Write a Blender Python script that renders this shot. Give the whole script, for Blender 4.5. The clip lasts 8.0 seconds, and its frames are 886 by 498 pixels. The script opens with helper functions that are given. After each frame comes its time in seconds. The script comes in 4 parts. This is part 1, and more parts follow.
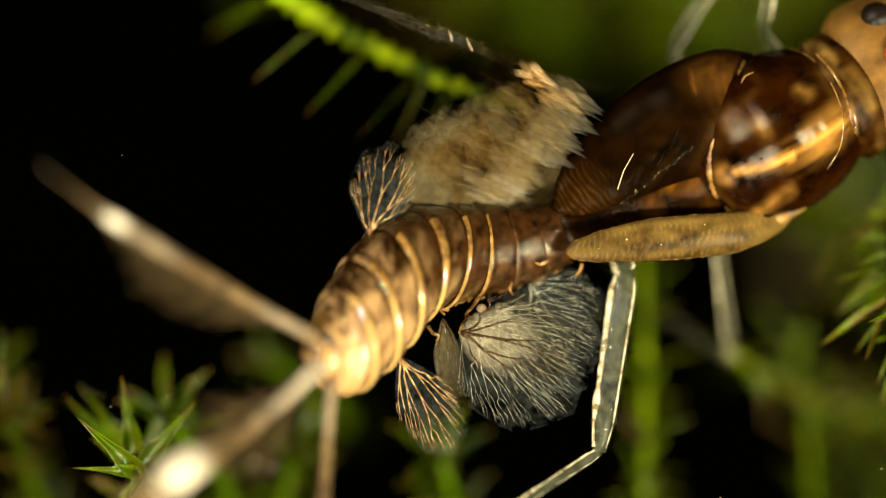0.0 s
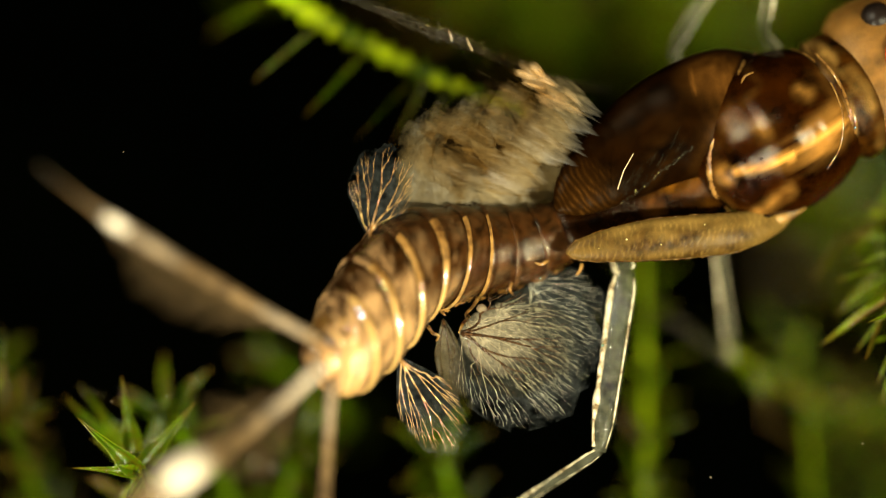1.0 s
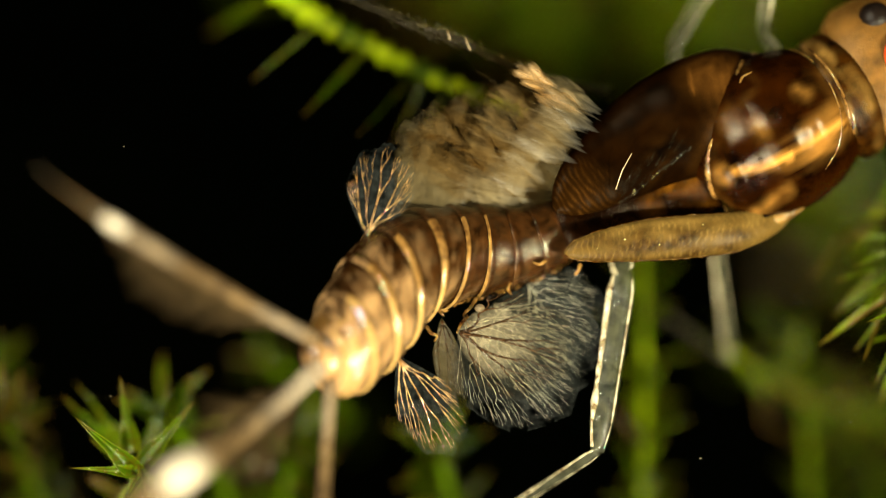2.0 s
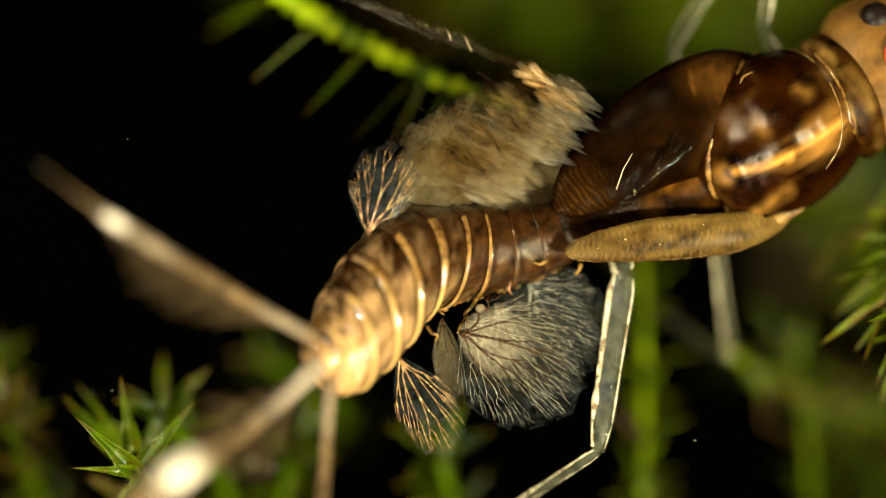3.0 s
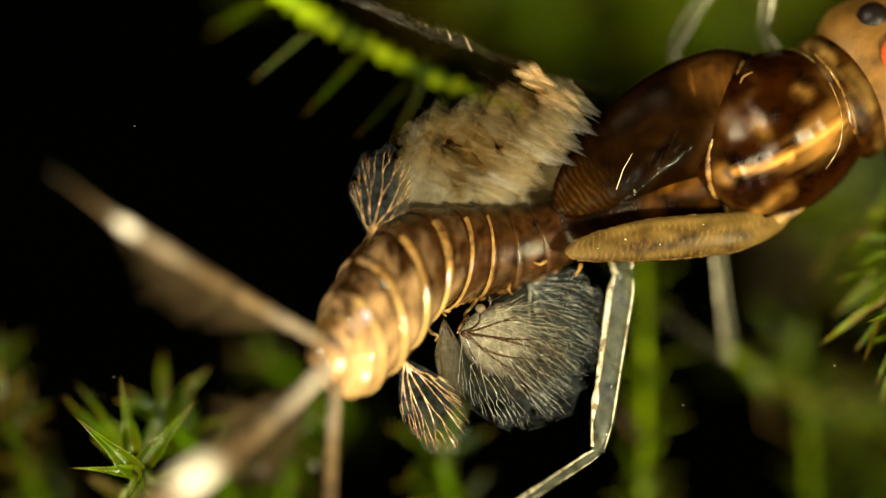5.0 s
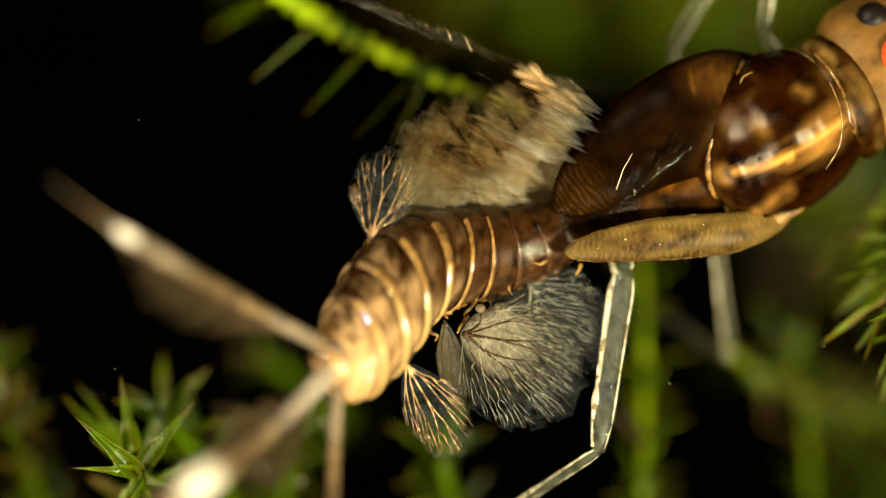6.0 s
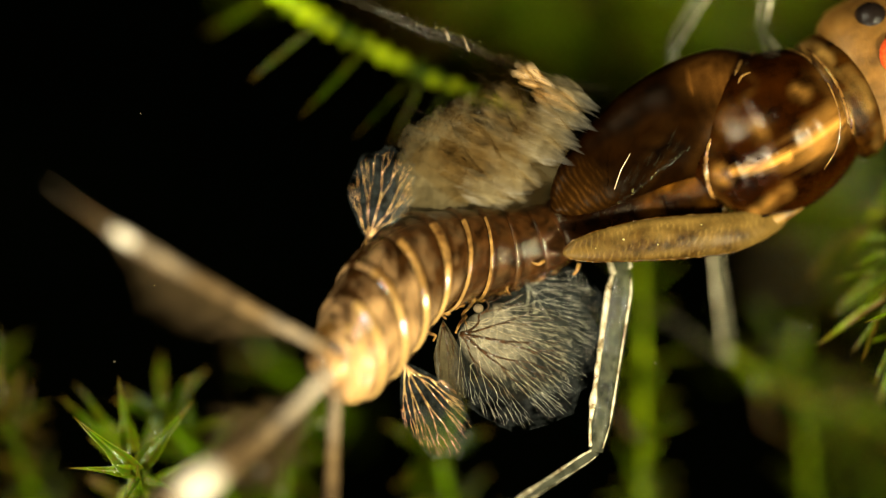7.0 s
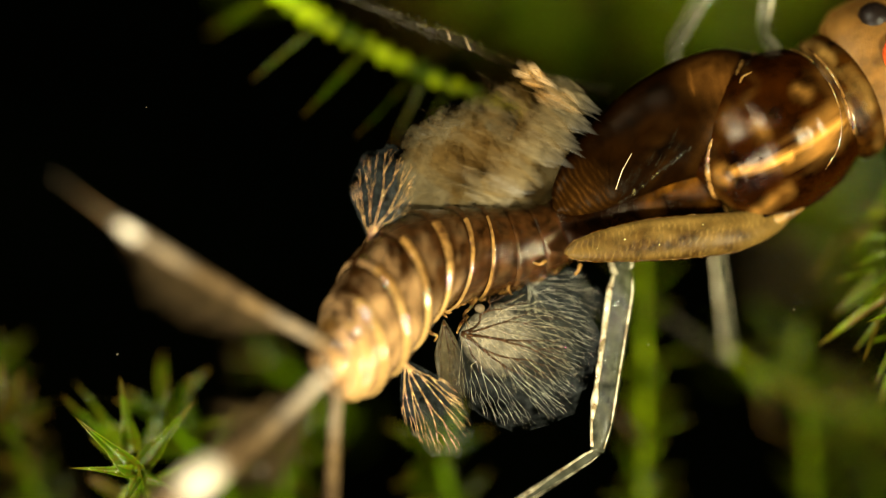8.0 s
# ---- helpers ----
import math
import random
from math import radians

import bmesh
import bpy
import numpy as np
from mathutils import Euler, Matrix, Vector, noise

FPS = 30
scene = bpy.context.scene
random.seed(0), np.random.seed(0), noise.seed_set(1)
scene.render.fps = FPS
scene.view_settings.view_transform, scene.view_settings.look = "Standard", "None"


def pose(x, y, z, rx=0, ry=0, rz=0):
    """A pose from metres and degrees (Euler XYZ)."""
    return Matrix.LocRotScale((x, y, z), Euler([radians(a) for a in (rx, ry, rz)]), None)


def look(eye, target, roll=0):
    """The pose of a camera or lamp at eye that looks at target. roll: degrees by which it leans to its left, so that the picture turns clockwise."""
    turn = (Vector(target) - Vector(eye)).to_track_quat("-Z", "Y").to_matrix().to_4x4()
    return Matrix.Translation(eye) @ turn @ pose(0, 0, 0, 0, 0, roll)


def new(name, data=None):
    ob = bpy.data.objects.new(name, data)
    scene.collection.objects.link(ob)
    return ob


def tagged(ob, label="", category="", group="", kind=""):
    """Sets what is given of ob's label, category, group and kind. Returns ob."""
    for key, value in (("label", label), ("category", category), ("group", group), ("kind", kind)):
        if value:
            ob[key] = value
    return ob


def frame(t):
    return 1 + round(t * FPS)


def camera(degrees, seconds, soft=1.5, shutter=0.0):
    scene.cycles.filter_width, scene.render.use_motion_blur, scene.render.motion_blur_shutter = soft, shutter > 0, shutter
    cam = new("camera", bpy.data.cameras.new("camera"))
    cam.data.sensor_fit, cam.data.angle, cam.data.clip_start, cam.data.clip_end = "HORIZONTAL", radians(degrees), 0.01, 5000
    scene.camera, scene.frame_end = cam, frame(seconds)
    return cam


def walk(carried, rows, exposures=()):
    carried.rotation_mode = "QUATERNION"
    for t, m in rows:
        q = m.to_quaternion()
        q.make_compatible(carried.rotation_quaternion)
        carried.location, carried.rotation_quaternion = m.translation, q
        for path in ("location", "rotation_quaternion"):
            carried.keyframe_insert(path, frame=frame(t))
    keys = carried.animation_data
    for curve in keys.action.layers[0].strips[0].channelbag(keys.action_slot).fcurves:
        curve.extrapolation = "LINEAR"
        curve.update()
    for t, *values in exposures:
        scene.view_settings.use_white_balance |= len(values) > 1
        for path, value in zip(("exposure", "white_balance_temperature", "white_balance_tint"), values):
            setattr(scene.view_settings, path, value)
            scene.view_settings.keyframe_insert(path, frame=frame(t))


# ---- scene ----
MM = 0.001
REACH = 100.0            # height of the lens above the plane of sharpness, mm
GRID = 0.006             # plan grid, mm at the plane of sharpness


def at(u, v, h=0.0):
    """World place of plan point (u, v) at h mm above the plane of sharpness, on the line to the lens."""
    k = (REACH - h) / REACH
    return Vector(((u - 784) * GRID * k, (441 - v) * GRID * k, h)) * MM


# ---------------------------------------------------------------- camera
cam = camera(2 * math.degrees(math.atan(784 * GRID / REACH)), 8.0, soft=1.15)
cam.data.dof.use_dof = True
cam.data.dof.focus_distance = REACH * MM
cam.data.dof.aperture_fstop = cam.data.lens / (0.09 * REACH)
DRIFT = [(0.0, 0), (0.5, 2), (1.0, 0), (1.5, 3), (3.0, 2), (3.5, 1), (4.0, 1), (4.5, 2), (6.0, 2), (6.5, 5), (7.0, 5.5), (7.5, 5.5), (8.0, 3)]
walk(cam, [(t, pose(d * GRID * MM, 0, REACH * MM)) for t, d in DRIFT])

# ---------------------------------------------------------------- light
world = bpy.data.worlds.new("world")
scene.world = world
world.use_nodes = True
world.node_tree.nodes["Background"].inputs["Color"].default_value = (0.5, 0.6, 0.7, 1)
world.node_tree.nodes["Background"].inputs["Strength"].default_value = 0.0015


def lamp(name, place, target, size, watts, colour):
    data = bpy.data.lights.new(name, "AREA")
    data.shape, data.size, data.energy, data.color = "DISK", size * MM, watts, colour
    ob = new(name, data)
    ob.matrix_world = look(Vector(place) * MM, Vector(target) * MM)
    return ob


lamp("gooseneck_lamp", (48, -20, 56), (0.5, 0.3, 0), 8, 0.20, (0.97, 0.93, 0.62))
lamp("gooseneck_lamp", (-18, -52, 52), (-1.0, -0.5, 0), 7, 0.12, (0.97, 0.94, 0.68))
lamp("gooseneck_lamp", (-44, 24, 60), (-0.5, 0.5, 0), 7, 0.10, (0.97, 0.95, 0.72))
scene.view_settings.exposure = 0.0


# ---------------------------------------------------------------- materials
def nodes_of(name):
    m = bpy.data.materials.new(name)
    m.use_nodes = True
    t = m.node_tree
    b = t.nodes["Principled BSDF"]
    return m, t, b


def add(t, kind, **inputs):
    n = t.nodes.new(kind)
    for key, value in inputs.items():
        n.inputs[key.replace("_", " ")].default_value = value
    return n


def ramp(t, source, stops):
    n = t.nodes.new("ShaderNodeValToRGB")
    while len(n.color_ramp.elements) < len(stops):
        n.color_ramp.elements.new(0.5)
    for e, (p, c) in zip(n.color_ramp.elements, stops):
        e.position, e.color = p, (*c, 1)
    t.links.new(source, n.inputs["Fac"])
    return n.outputs["Color"]


def grain(t, scale_mm, detail=4.0, rough=0.55):
    """Noise whose features are about scale_mm across."""
    c = t.nodes.new("ShaderNodeTexCoord")
    n = add(t, "ShaderNodeTexNoise", Scale=1000.0 / scale_mm, Detail=detail, Roughness=rough)
    t.links.new(c.outputs["Object"], n.inputs["Vector"])
    return n.outputs["Fac"]


def relief(t, b, source, depth_mm, strength=0.5):
    n = add(t, "ShaderNodeBump", Strength=strength, Distance=depth_mm * MM)
    t.links.new(source, n.inputs["Height"])
    t.links.new(n.outputs["Normal"], b.inputs["Normal"])


def blend(t, fac, a, b):
    n = t.nodes.new("ShaderNodeMix")
    n.data_type = "RGBA"
    t.links.new(fac, n.inputs[0]) if not isinstance(fac, float) else setattr(n.inputs[0], "default_value", fac)
    t.links.new(a, n.inputs[6])
    t.links.new(b, n.inputs[7])
    return n.outputs[2]


def cuticle(name, dark, pale, rough=0.3, sub=0.25, mottle=0.22, see=0.0, fine=0.02, bump=0.012, edge=(0.42, 0.62), pale2=None, gloss=0.5, warm=(1, 1, 1)):
    """Insect skin: dark and pale tones by the painted pigment and by mottling; see: share that is see-through."""
    m, t, b = nodes_of(name)
    a = t.nodes.new("ShaderNodeAttribute")
    a.attribute_name = "pigment"
    big, small = grain(t, mottle, 3), grain(t, fine, 3)
    spot = pale2 or pale
    mid = tuple((x + y) / 2 for x, y in zip(dark, pale))
    base = ramp(t, big, [(edge[0] - 0.1, dark), (0.5, mid), (edge[1] + 0.1, pale)])
    light = ramp(t, small, [(0.2, tuple(c * 0.75 for c in spot)), (0.8, tuple(min(1, c * 1.15) for c in spot))])
    t.links.new(blend(t, a.outputs["Fac"], base, light), b.inputs["Base Color"])
    b.inputs["Roughness"].default_value = rough
    b.inputs["IOR"].default_value = 1.5
    b.inputs["Specular IOR Level"].default_value = gloss
    b.inputs["Specular Tint"].default_value = (*warm, 1)
    b.inputs["Subsurface Weight"].default_value = sub
    b.inputs["Subsurface Radius"].default_value = (1.0, 0.45, 0.18)
    b.inputs["Subsurface Scale"].default_value = 0.12 * MM
    b.inputs["Alpha"].default_value = 1 - see
    relief(t, b, small, bump, 0.5)
    return m


def film_skin(name, tint, body, see, stripes=0.05, rough=0.3, streak=False, gloss=0.5):
    """A gill's skin: thin, clear, faintly ribbed; it thins out towards its rim by the mesh's own 'thinness'."""
    m, t, b = nodes_of(name)
    out = t.nodes["Material Output"]
    small = grain(t, stripes, 4, 0.6)
    if streak:
        c = t.nodes.new("ShaderNodeTexCoord")
        mp = add(t, "ShaderNodeMapping", Scale=(0.9, 4.2, 1.0))
        t.links.new(c.outputs["Object"], mp.inputs["Vector"])
        n = add(t, "ShaderNodeTexNoise", Scale=1700.0, Detail=5.0, Roughness=0.5, Distortion=2.2)
        t.links.new(mp.outputs["Vector"], n.inputs["Vector"])
        small = n.outputs["Fac"]
    skin = ramp(t, small, [(0.3, tuple(c * 0.45 for c in body)), (0.7, body)])
    if streak:
        lump = grain(t, 0.3, 3, 0.55)
        skin = blend(t, ramp(t, lump, [(0.35, (0.0,) * 3), (0.65, (1.0,) * 3)]), ramp(t, small, [(0.3, tuple(c * 0.4 for c in body)), (0.7, tuple(c * 0.72 for c in body))]),
                     ramp(t, small, [(0.3, tuple(c * 0.7 for c in body)), (0.7, tuple(min(1, c * 1.3) for c in body))]))
        tip = t.nodes.new("ShaderNodeAttribute")
        tip.attribute_name = "tip"
        grey = t.nodes.new("ShaderNodeRGB")
        level = sum(body) / 3
        grey.outputs[0].default_value = (level * 1.05, level * 1.12, level * 1.25, 1)
        skin = blend(t, tip.outputs["Fac"], skin, grey.outputs[0])
    t.links.new(skin, b.inputs["Base Color"])
    b.inputs["Roughness"].default_value = rough
    b.inputs["IOR"].default_value = 1.38
    b.inputs["Specular IOR Level"].default_value = gloss
    relief(t, b, small, 0.012, 0.7)
    tl = t.nodes.new("ShaderNodeBsdfTranslucent")
    tl.inputs["Color"].default_value = (*body, 1)
    s1 = add(t, "ShaderNodeMixShader", Fac=0.3)
    t.links.new(b.outputs[0], s1.inputs[1])
    t.links.new(tl.outputs[0], s1.inputs[2])
    tp = t.nodes.new("ShaderNodeBsdfTransparent")
    tp.inputs["Color"].default_value = (*tint, 1)
    s2 = t.nodes.new("ShaderNodeMixShader")
    big = small if streak else grain(t, 0.2, 3, 0.6)
    spread = 0.17 if streak else 0.14
    amount = ramp(t, big, [(0.3, (min(1, see + spread),) * 3), (0.7, (max(0, see - spread),) * 3)])
    a = t.nodes.new("ShaderNodeAttribute")
    a.attribute_name = "thinness"
    mx = t.nodes.new("ShaderNodeMath")
    mx.operation, mx.use_clamp = "ADD", True
    t.links.new(amount, mx.inputs[0])
    t.links.new(a.outputs["Fac"], mx.inputs[1])
    t.links.new(mx.outputs[0], s2.inputs["Fac"])
    t.links.new(s1.outputs[0], s2.inputs[1])
    t.links.new(tp.outputs[0], s2.inputs[2])
    t.links.new(s2.outputs[0], out.inputs["Surface"])
    return m


def plant(name, dark, pale, through_share=0.45, rough=0.35, leaf=False):
    """Moss skin; leaf: the pattern is in the leaf's own measure, with a pale midrib and a browned tip."""
    m, t, b = nodes_of(name)
    out = t.nodes["Material Output"]
    info = t.nodes.new("ShaderNodeObjectInfo")
    if leaf:
        c = t.nodes.new("ShaderNodeTexCoord")
        big = add(t, "ShaderNodeTexNoise", Scale=5.0, Detail=4.0)
        mp = add(t, "ShaderNodeMapping", Scale=(0.5, 1.0, 1.0))
        cells = add(t, "ShaderNodeTexVoronoi", Scale=55.0)
        t.links.new(c.outputs["Object"], mp.inputs["Vector"])
        t.links.new(mp.outputs["Vector"], cells.inputs["Vector"])
        t.links.new(c.outputs["Object"], big.inputs["Vector"])
        big, small = big.outputs["Fac"], cells.outputs["Distance"]
    else:
        big, small = grain(t, 0.26, 2), grain(t, 0.03, 3)
    col = ramp(t, big, [(0.32, dark), (0.68, pale)] if leaf else [(0.39, dark), (0.60, pale)])
    vary = ramp(t, info.outputs["Random"], [(0.0, tuple(c * 0.6 for c in dark)), (0.6, pale), (1.0, (pale[0] * 1.5, pale[1] * 1.05, pale[2]))])
    col = blend(t, 0.45 if leaf else 0.1, col, vary)
    if leaf:
        split = t.nodes.new("ShaderNodeSeparateXYZ")
        t.links.new(c.outputs["Object"], split.inputs[0])
        side = t.nodes.new("ShaderNodeMath")
        side.operation = "ABSOLUTE"
        t.links.new(split.outputs["Y"], side.inputs[0])
        rib = ramp(t, side.outputs[0], [(0.0, (0.75,) * 3), (0.018, (0.0,) * 3)])
        shine = t.nodes.new("ShaderNodeRGB")
        shine.outputs[0].default_value = (pale[0] * 1.7, pale[1] * 1.6, pale[2] * 2, 1)
        col = blend(t, rib, col, shine.outputs[0])
        blot = add(t, "ShaderNodeTexNoise", Scale=11.0, Detail=3.0)
        t.links.new(c.outputs["Object"], blot.inputs["Vector"])
        rust = t.nodes.new("ShaderNodeRGB")
        rust.outputs[0].default_value = (0.085, 0.04, 0.003, 1)
        col = blend(t, ramp(t, blot.outputs["Fac"], [(0.46, (0.0,) * 3), (0.62, (0.5,) * 3)]), col, rust.outputs[0])
        tip = ramp(t, split.outputs["X"], [(0.72, (0.0,) * 3), (0.98, (0.85,) * 3)])
        brown = t.nodes.new("ShaderNodeRGB")
        brown.outputs[0].default_value = (0.10, 0.045, 0.008, 1)
        col = blend(t, tip, col, brown.outputs[0])
    t.links.new(col, b.inputs["Base Color"])
    b.inputs["Roughness"].default_value = rough
    b.inputs["Specular IOR Level"].default_value = 0.2 if leaf else 0.1
    relief(t, b, small, 0.02, 0.22 if leaf else 0.7)
    tl = t.nodes.new("ShaderNodeBsdfTranslucent")
    t.links.new(col, tl.inputs["Color"])
    s = add(t, "ShaderNodeMixShader", Fac=through_share)
    t.links.new(b.outputs[0], s.inputs[1])
    t.links.new(tl.outputs[0], s.inputs[2])
    t.links.new(s.outputs[0], out.inputs["Surface"])
    return m


def simple(name, dark, pale, scale=0.1, rough=0.4, metal=0.0, see=0.0, bump=0.01, gloss=0.5):
    m, t, b = nodes_of(name)
    g = grain(t, scale, 4)
    t.links.new(ramp(t, g, [(0.3, dark), (0.7, pale)]), b.inputs["Base Color"])
    b.inputs["Roughness"].default_value, b.inputs["Metallic"].default_value = rough, metal
    b.inputs["Alpha"].default_value = 1 - see
    b.inputs["Specular IOR Level"].default_value = gloss
    relief(t, b, g, bump, 0.5)
    return m


AMBER = cuticle("amber_cuticle", (0.0010, 0.0002, 0.00004), (0.015, 0.0034, 0.00015), rough=0.15, sub=0.0, mottle=0.35, fine=0.010, pale2=(0.42, 0.185, 0.034), bump=0.0035, gloss=0.11, warm=(1.0, 0.85, 0.66))
AMBER_PALE = cuticle("pale_amber_cuticle", (0.003, 0.0010, 0.0002), (0.050, 0.018, 0.0016), rough=0.25, sub=0.1, mottle=0.16, pale2=(0.30, 0.165, 0.045), gloss=0.2, warm=(1.0, 0.86, 0.68))
COLLAR = cuticle("collar_cuticle", (0.002, 0.0006, 0.0001), (0.026, 0.008, 0.0006), rough=0.3, sub=0.0, mottle=0.16, pale2=(0.22, 0.115, 0.026), gloss=0.06, warm=(1.0, 0.86, 0.68))
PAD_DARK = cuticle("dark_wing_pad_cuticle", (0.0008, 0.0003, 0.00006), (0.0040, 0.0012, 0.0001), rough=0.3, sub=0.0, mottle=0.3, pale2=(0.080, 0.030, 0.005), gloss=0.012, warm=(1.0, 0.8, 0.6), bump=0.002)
HIND = cuticle("hind_thorax_cuticle", (0.0008, 0.0003, 0.0001), (0.009, 0.0026, 0.0002), rough=0.2, sub=0.0, mottle=0.18, pale2=(0.16, 0.055, 0.004), gloss=0.1, warm=(1.0, 0.8, 0.6))
PAD_GOLD = cuticle("golden_wing_pad_cuticle", (0.010, 0.0045, 0.0007), (0.045, 0.021, 0.0036), rough=0.4, sub=0.0, mottle=0.10, fine=0.010, bump=0.003, pale2=(0.20, 0.118, 0.028), gloss=0.06)
TERGITE = cuticle("tergite_cuticle", (0.0035, 0.0012, 0.0004), (0.045, 0.015, 0.0034), rough=0.12, sub=0.0, mottle=0.13, see=0.2, pale2=(0.45, 0.25, 0.105), bump=0.016, gloss=0.55, warm=(1.0, 0.86, 0.66))
RIM = cuticle("tergite_rim_cuticle", (0.04, 0.014, 0.003), (0.25, 0.125, 0.032), rough=0.13, sub=0.0, mottle=0.12, bump=0.008, pale2=(0.44, 0.26, 0.09), gloss=0.9)
CORE = cuticle("soft_body_cuticle", (0.008, 0.003, 0.0006), (0.16, 0.075, 0.015), rough=0.3, mottle=0.18)
TAN = cuticle("tan_head_cuticle", (0.028, 0.011, 0.002), (0.15, 0.068, 0.013), rough=0.4, sub=0.15, mottle=0.25, gloss=0.15, warm=(1.0, 0.85, 0.65))
LEG = cuticle("glassy_leg_cuticle", (0.010, 0.013, 0.007), (0.20, 0.19, 0.12), rough=0.07, sub=0.0, mottle=0.10, see=0.82, bump=0.012, gloss=1.0, edge=(0.48, 0.58))
# pale tone for the highlights along the leg edges
LEG_GLINT = cuticle("leg_glint_ridge", (0.16, 0.10, 0.045), (0.72, 0.62, 0.42), rough=0.07, sub=0.0, mottle=0.1, see=0.25, bump=0.006, edge=(0.47, 0.55), gloss=1.0)
TAIL = cuticle("tail_cuticle", (0.035, 0.017, 0.006), (0.20, 0.118, 0.048), rough=0.2, sub=0.0, mottle=0.25, see=0.42, pale2=(0.80, 0.68, 0.54), gloss=0.12)
HAIR = simple("tail_hair", (0.032, 0.020, 0.008), (0.095, 0.058, 0.024), rough=0.5, see=0.5, gloss=0.05)
EYE = simple("black_eye", (0.003, 0.002, 0.002), (0.010, 0.006, 0.004), scale=0.02, rough=0.3, gloss=0.1)
EYE_RED = simple("red_eye", (0.40, 0.03, 0.005), (0.60, 0.08, 0.015), scale=0.04, rough=0.25)
GILL = film_skin("clear_gill_skin", (0.97, 0.98, 0.97), (0.090, 0.094, 0.090), 0.85, rough=0.15)
# partly milky skin, partly lighting put into a brighter body colour
GILL_MILKY_LIT = film_skin("milky_lit_gill_skin", (0.95, 0.91, 0.82), (0.33, 0.265, 0.165), 0.54)
GILL_TAN = film_skin("tan_gill_skin", (0.92, 0.87, 0.78), (0.200, 0.148, 0.074), 0.66, streak=True, gloss=0.3)
GILL_HAZE = film_skin("hazy_brown_gill_skin", (0.92, 0.87, 0.78), (0.180, 0.135, 0.066), 0.54, stripes=0.08, gloss=0.15)
GILL_CREAM = film_skin("cream_gill_skin", (0.95, 0.90, 0.80), (0.64, 0.47, 0.30), 0.58, streak=True)
TRACHEA = simple("air_tube", (0.05, 0.014, 0.003), (0.80, 0.46, 0.19), scale=0.09, rough=0.16, metal=0.4, bump=0.03, gloss=1.0)
TRACHEA_PALE = simple("pale_air_tube", (0.04, 0.022, 0.010), (0.80, 0.74, 0.60), scale=0.09, rough=0.15, metal=0.4, bump=0.03, gloss=1.0)
TRACHEA_DARK = simple("dark_air_tube", (0.006, 0.002, 0.0005), (0.05, 0.02, 0.005), scale=0.04, rough=0.2, bump=0.006)
TRACHEA_TAN = simple("tan_air_tube", (0.08, 0.05, 0.022), (0.22, 0.15, 0.075), scale=0.05, rough=0.25, see=0.7, bump=0.004)


def sheen(m, low, high, scale_mm):
    """A skin of uneven thickness (nm) that splits the light into colours."""
    t = m.node_tree
    b = t.nodes["Principled BSDF"]
    n = t.nodes.new("ShaderNodeMapRange")
    n.inputs["From Min"].default_value, n.inputs["From Max"].default_value = 0.3, 0.7
    n.inputs["To Min"].default_value, n.inputs["To Max"].default_value = low, high
    t.links.new(grain(t, scale_mm, 2), n.inputs["Value"])
    t.links.new(n.outputs[0], b.inputs["Thin Film Thickness"])
    b.inputs["Thin Film IOR"].default_value = 1.5


for m, share in ((TERGITE, 0.35), (RIM, 0.5), (LEG_GLINT, 0.4)):
    m.node_tree.nodes["Principled BSDF"].inputs["Coat Weight"].default_value = share
    m.node_tree.nodes["Principled BSDF"].inputs["Coat Roughness"].default_value = 0.06
for m in (TRACHEA_PALE, TRACHEA):
    sheen(m, 200.0, 640.0, 0.2)
    m.node_tree.nodes["Principled BSDF"].inputs["IOR"].default_value = 1.9
sheen(LEG_GLINT, 200.0, 560.0, 0.12)
sheen(RIM, 120.0, 420.0, 0.18)
SILVER = simple("clear_bristle", (0.45, 0.28, 0.14), (0.8, 0.6, 0.4), rough=0.2)
MOSS = plant("moss_leaf", (0.006, 0.020, 0.0005), (0.054, 0.105, 0.0010), 0.5, 0.2, leaf=True)
MOSS_STEM = plant("moss_stem", (0.012, 0.034, 0.0004), (0.29, 0.38, 0.0012), 0.35)
MOSS_YOUNG = plant("young_moss_leaf", (0.011, 0.028, 0.0005), (0.098, 0.165, 0.0015), 0.5, 0.2, leaf=True)
# paler tone for the shiny rim lines of the leaves
MOSS_EDGE_GLINT = plant("moss_leaf_edge_glint", (0.010, 0.024, 0.0006), (0.085, 0.130, 0.003), 0.3, 0.16, leaf=True)
MOSS_OLD = plant("old_moss_leaf", (0.016, 0.012, 0.001), (0.070, 0.042, 0.003), leaf=True)
# floor coloured near black so that the depth looks unlit
BLACK_FLOOR = simple("unlit_black_floor", (0.00005, 0.00007, 0.00003), (0.00014, 0.0002, 0.00007), scale=3.0, rough=1.0, bump=0.2)
BLACK_FLOOR.node_tree.nodes["Principled BSDF"].inputs["Specular IOR Level"].default_value = 0.0
DEBRIS = simple("debris", (0.005, 0.0035, 0.0015), (0.034, 0.026, 0.014), scale=0.03, rough=0.12, see=0.5)
BRIGHT_SPECK = simple("bright_speck", (0.12, 0.08, 0.02), (0.6, 0.5, 0.22), scale=0.01, rough=0.12, bump=0.01)
BUBBLE = simple("clear_mote", (0.12, 0.10, 0.06), (0.3, 0.26, 0.18), scale=0.05, rough=0.1, see=0.75)


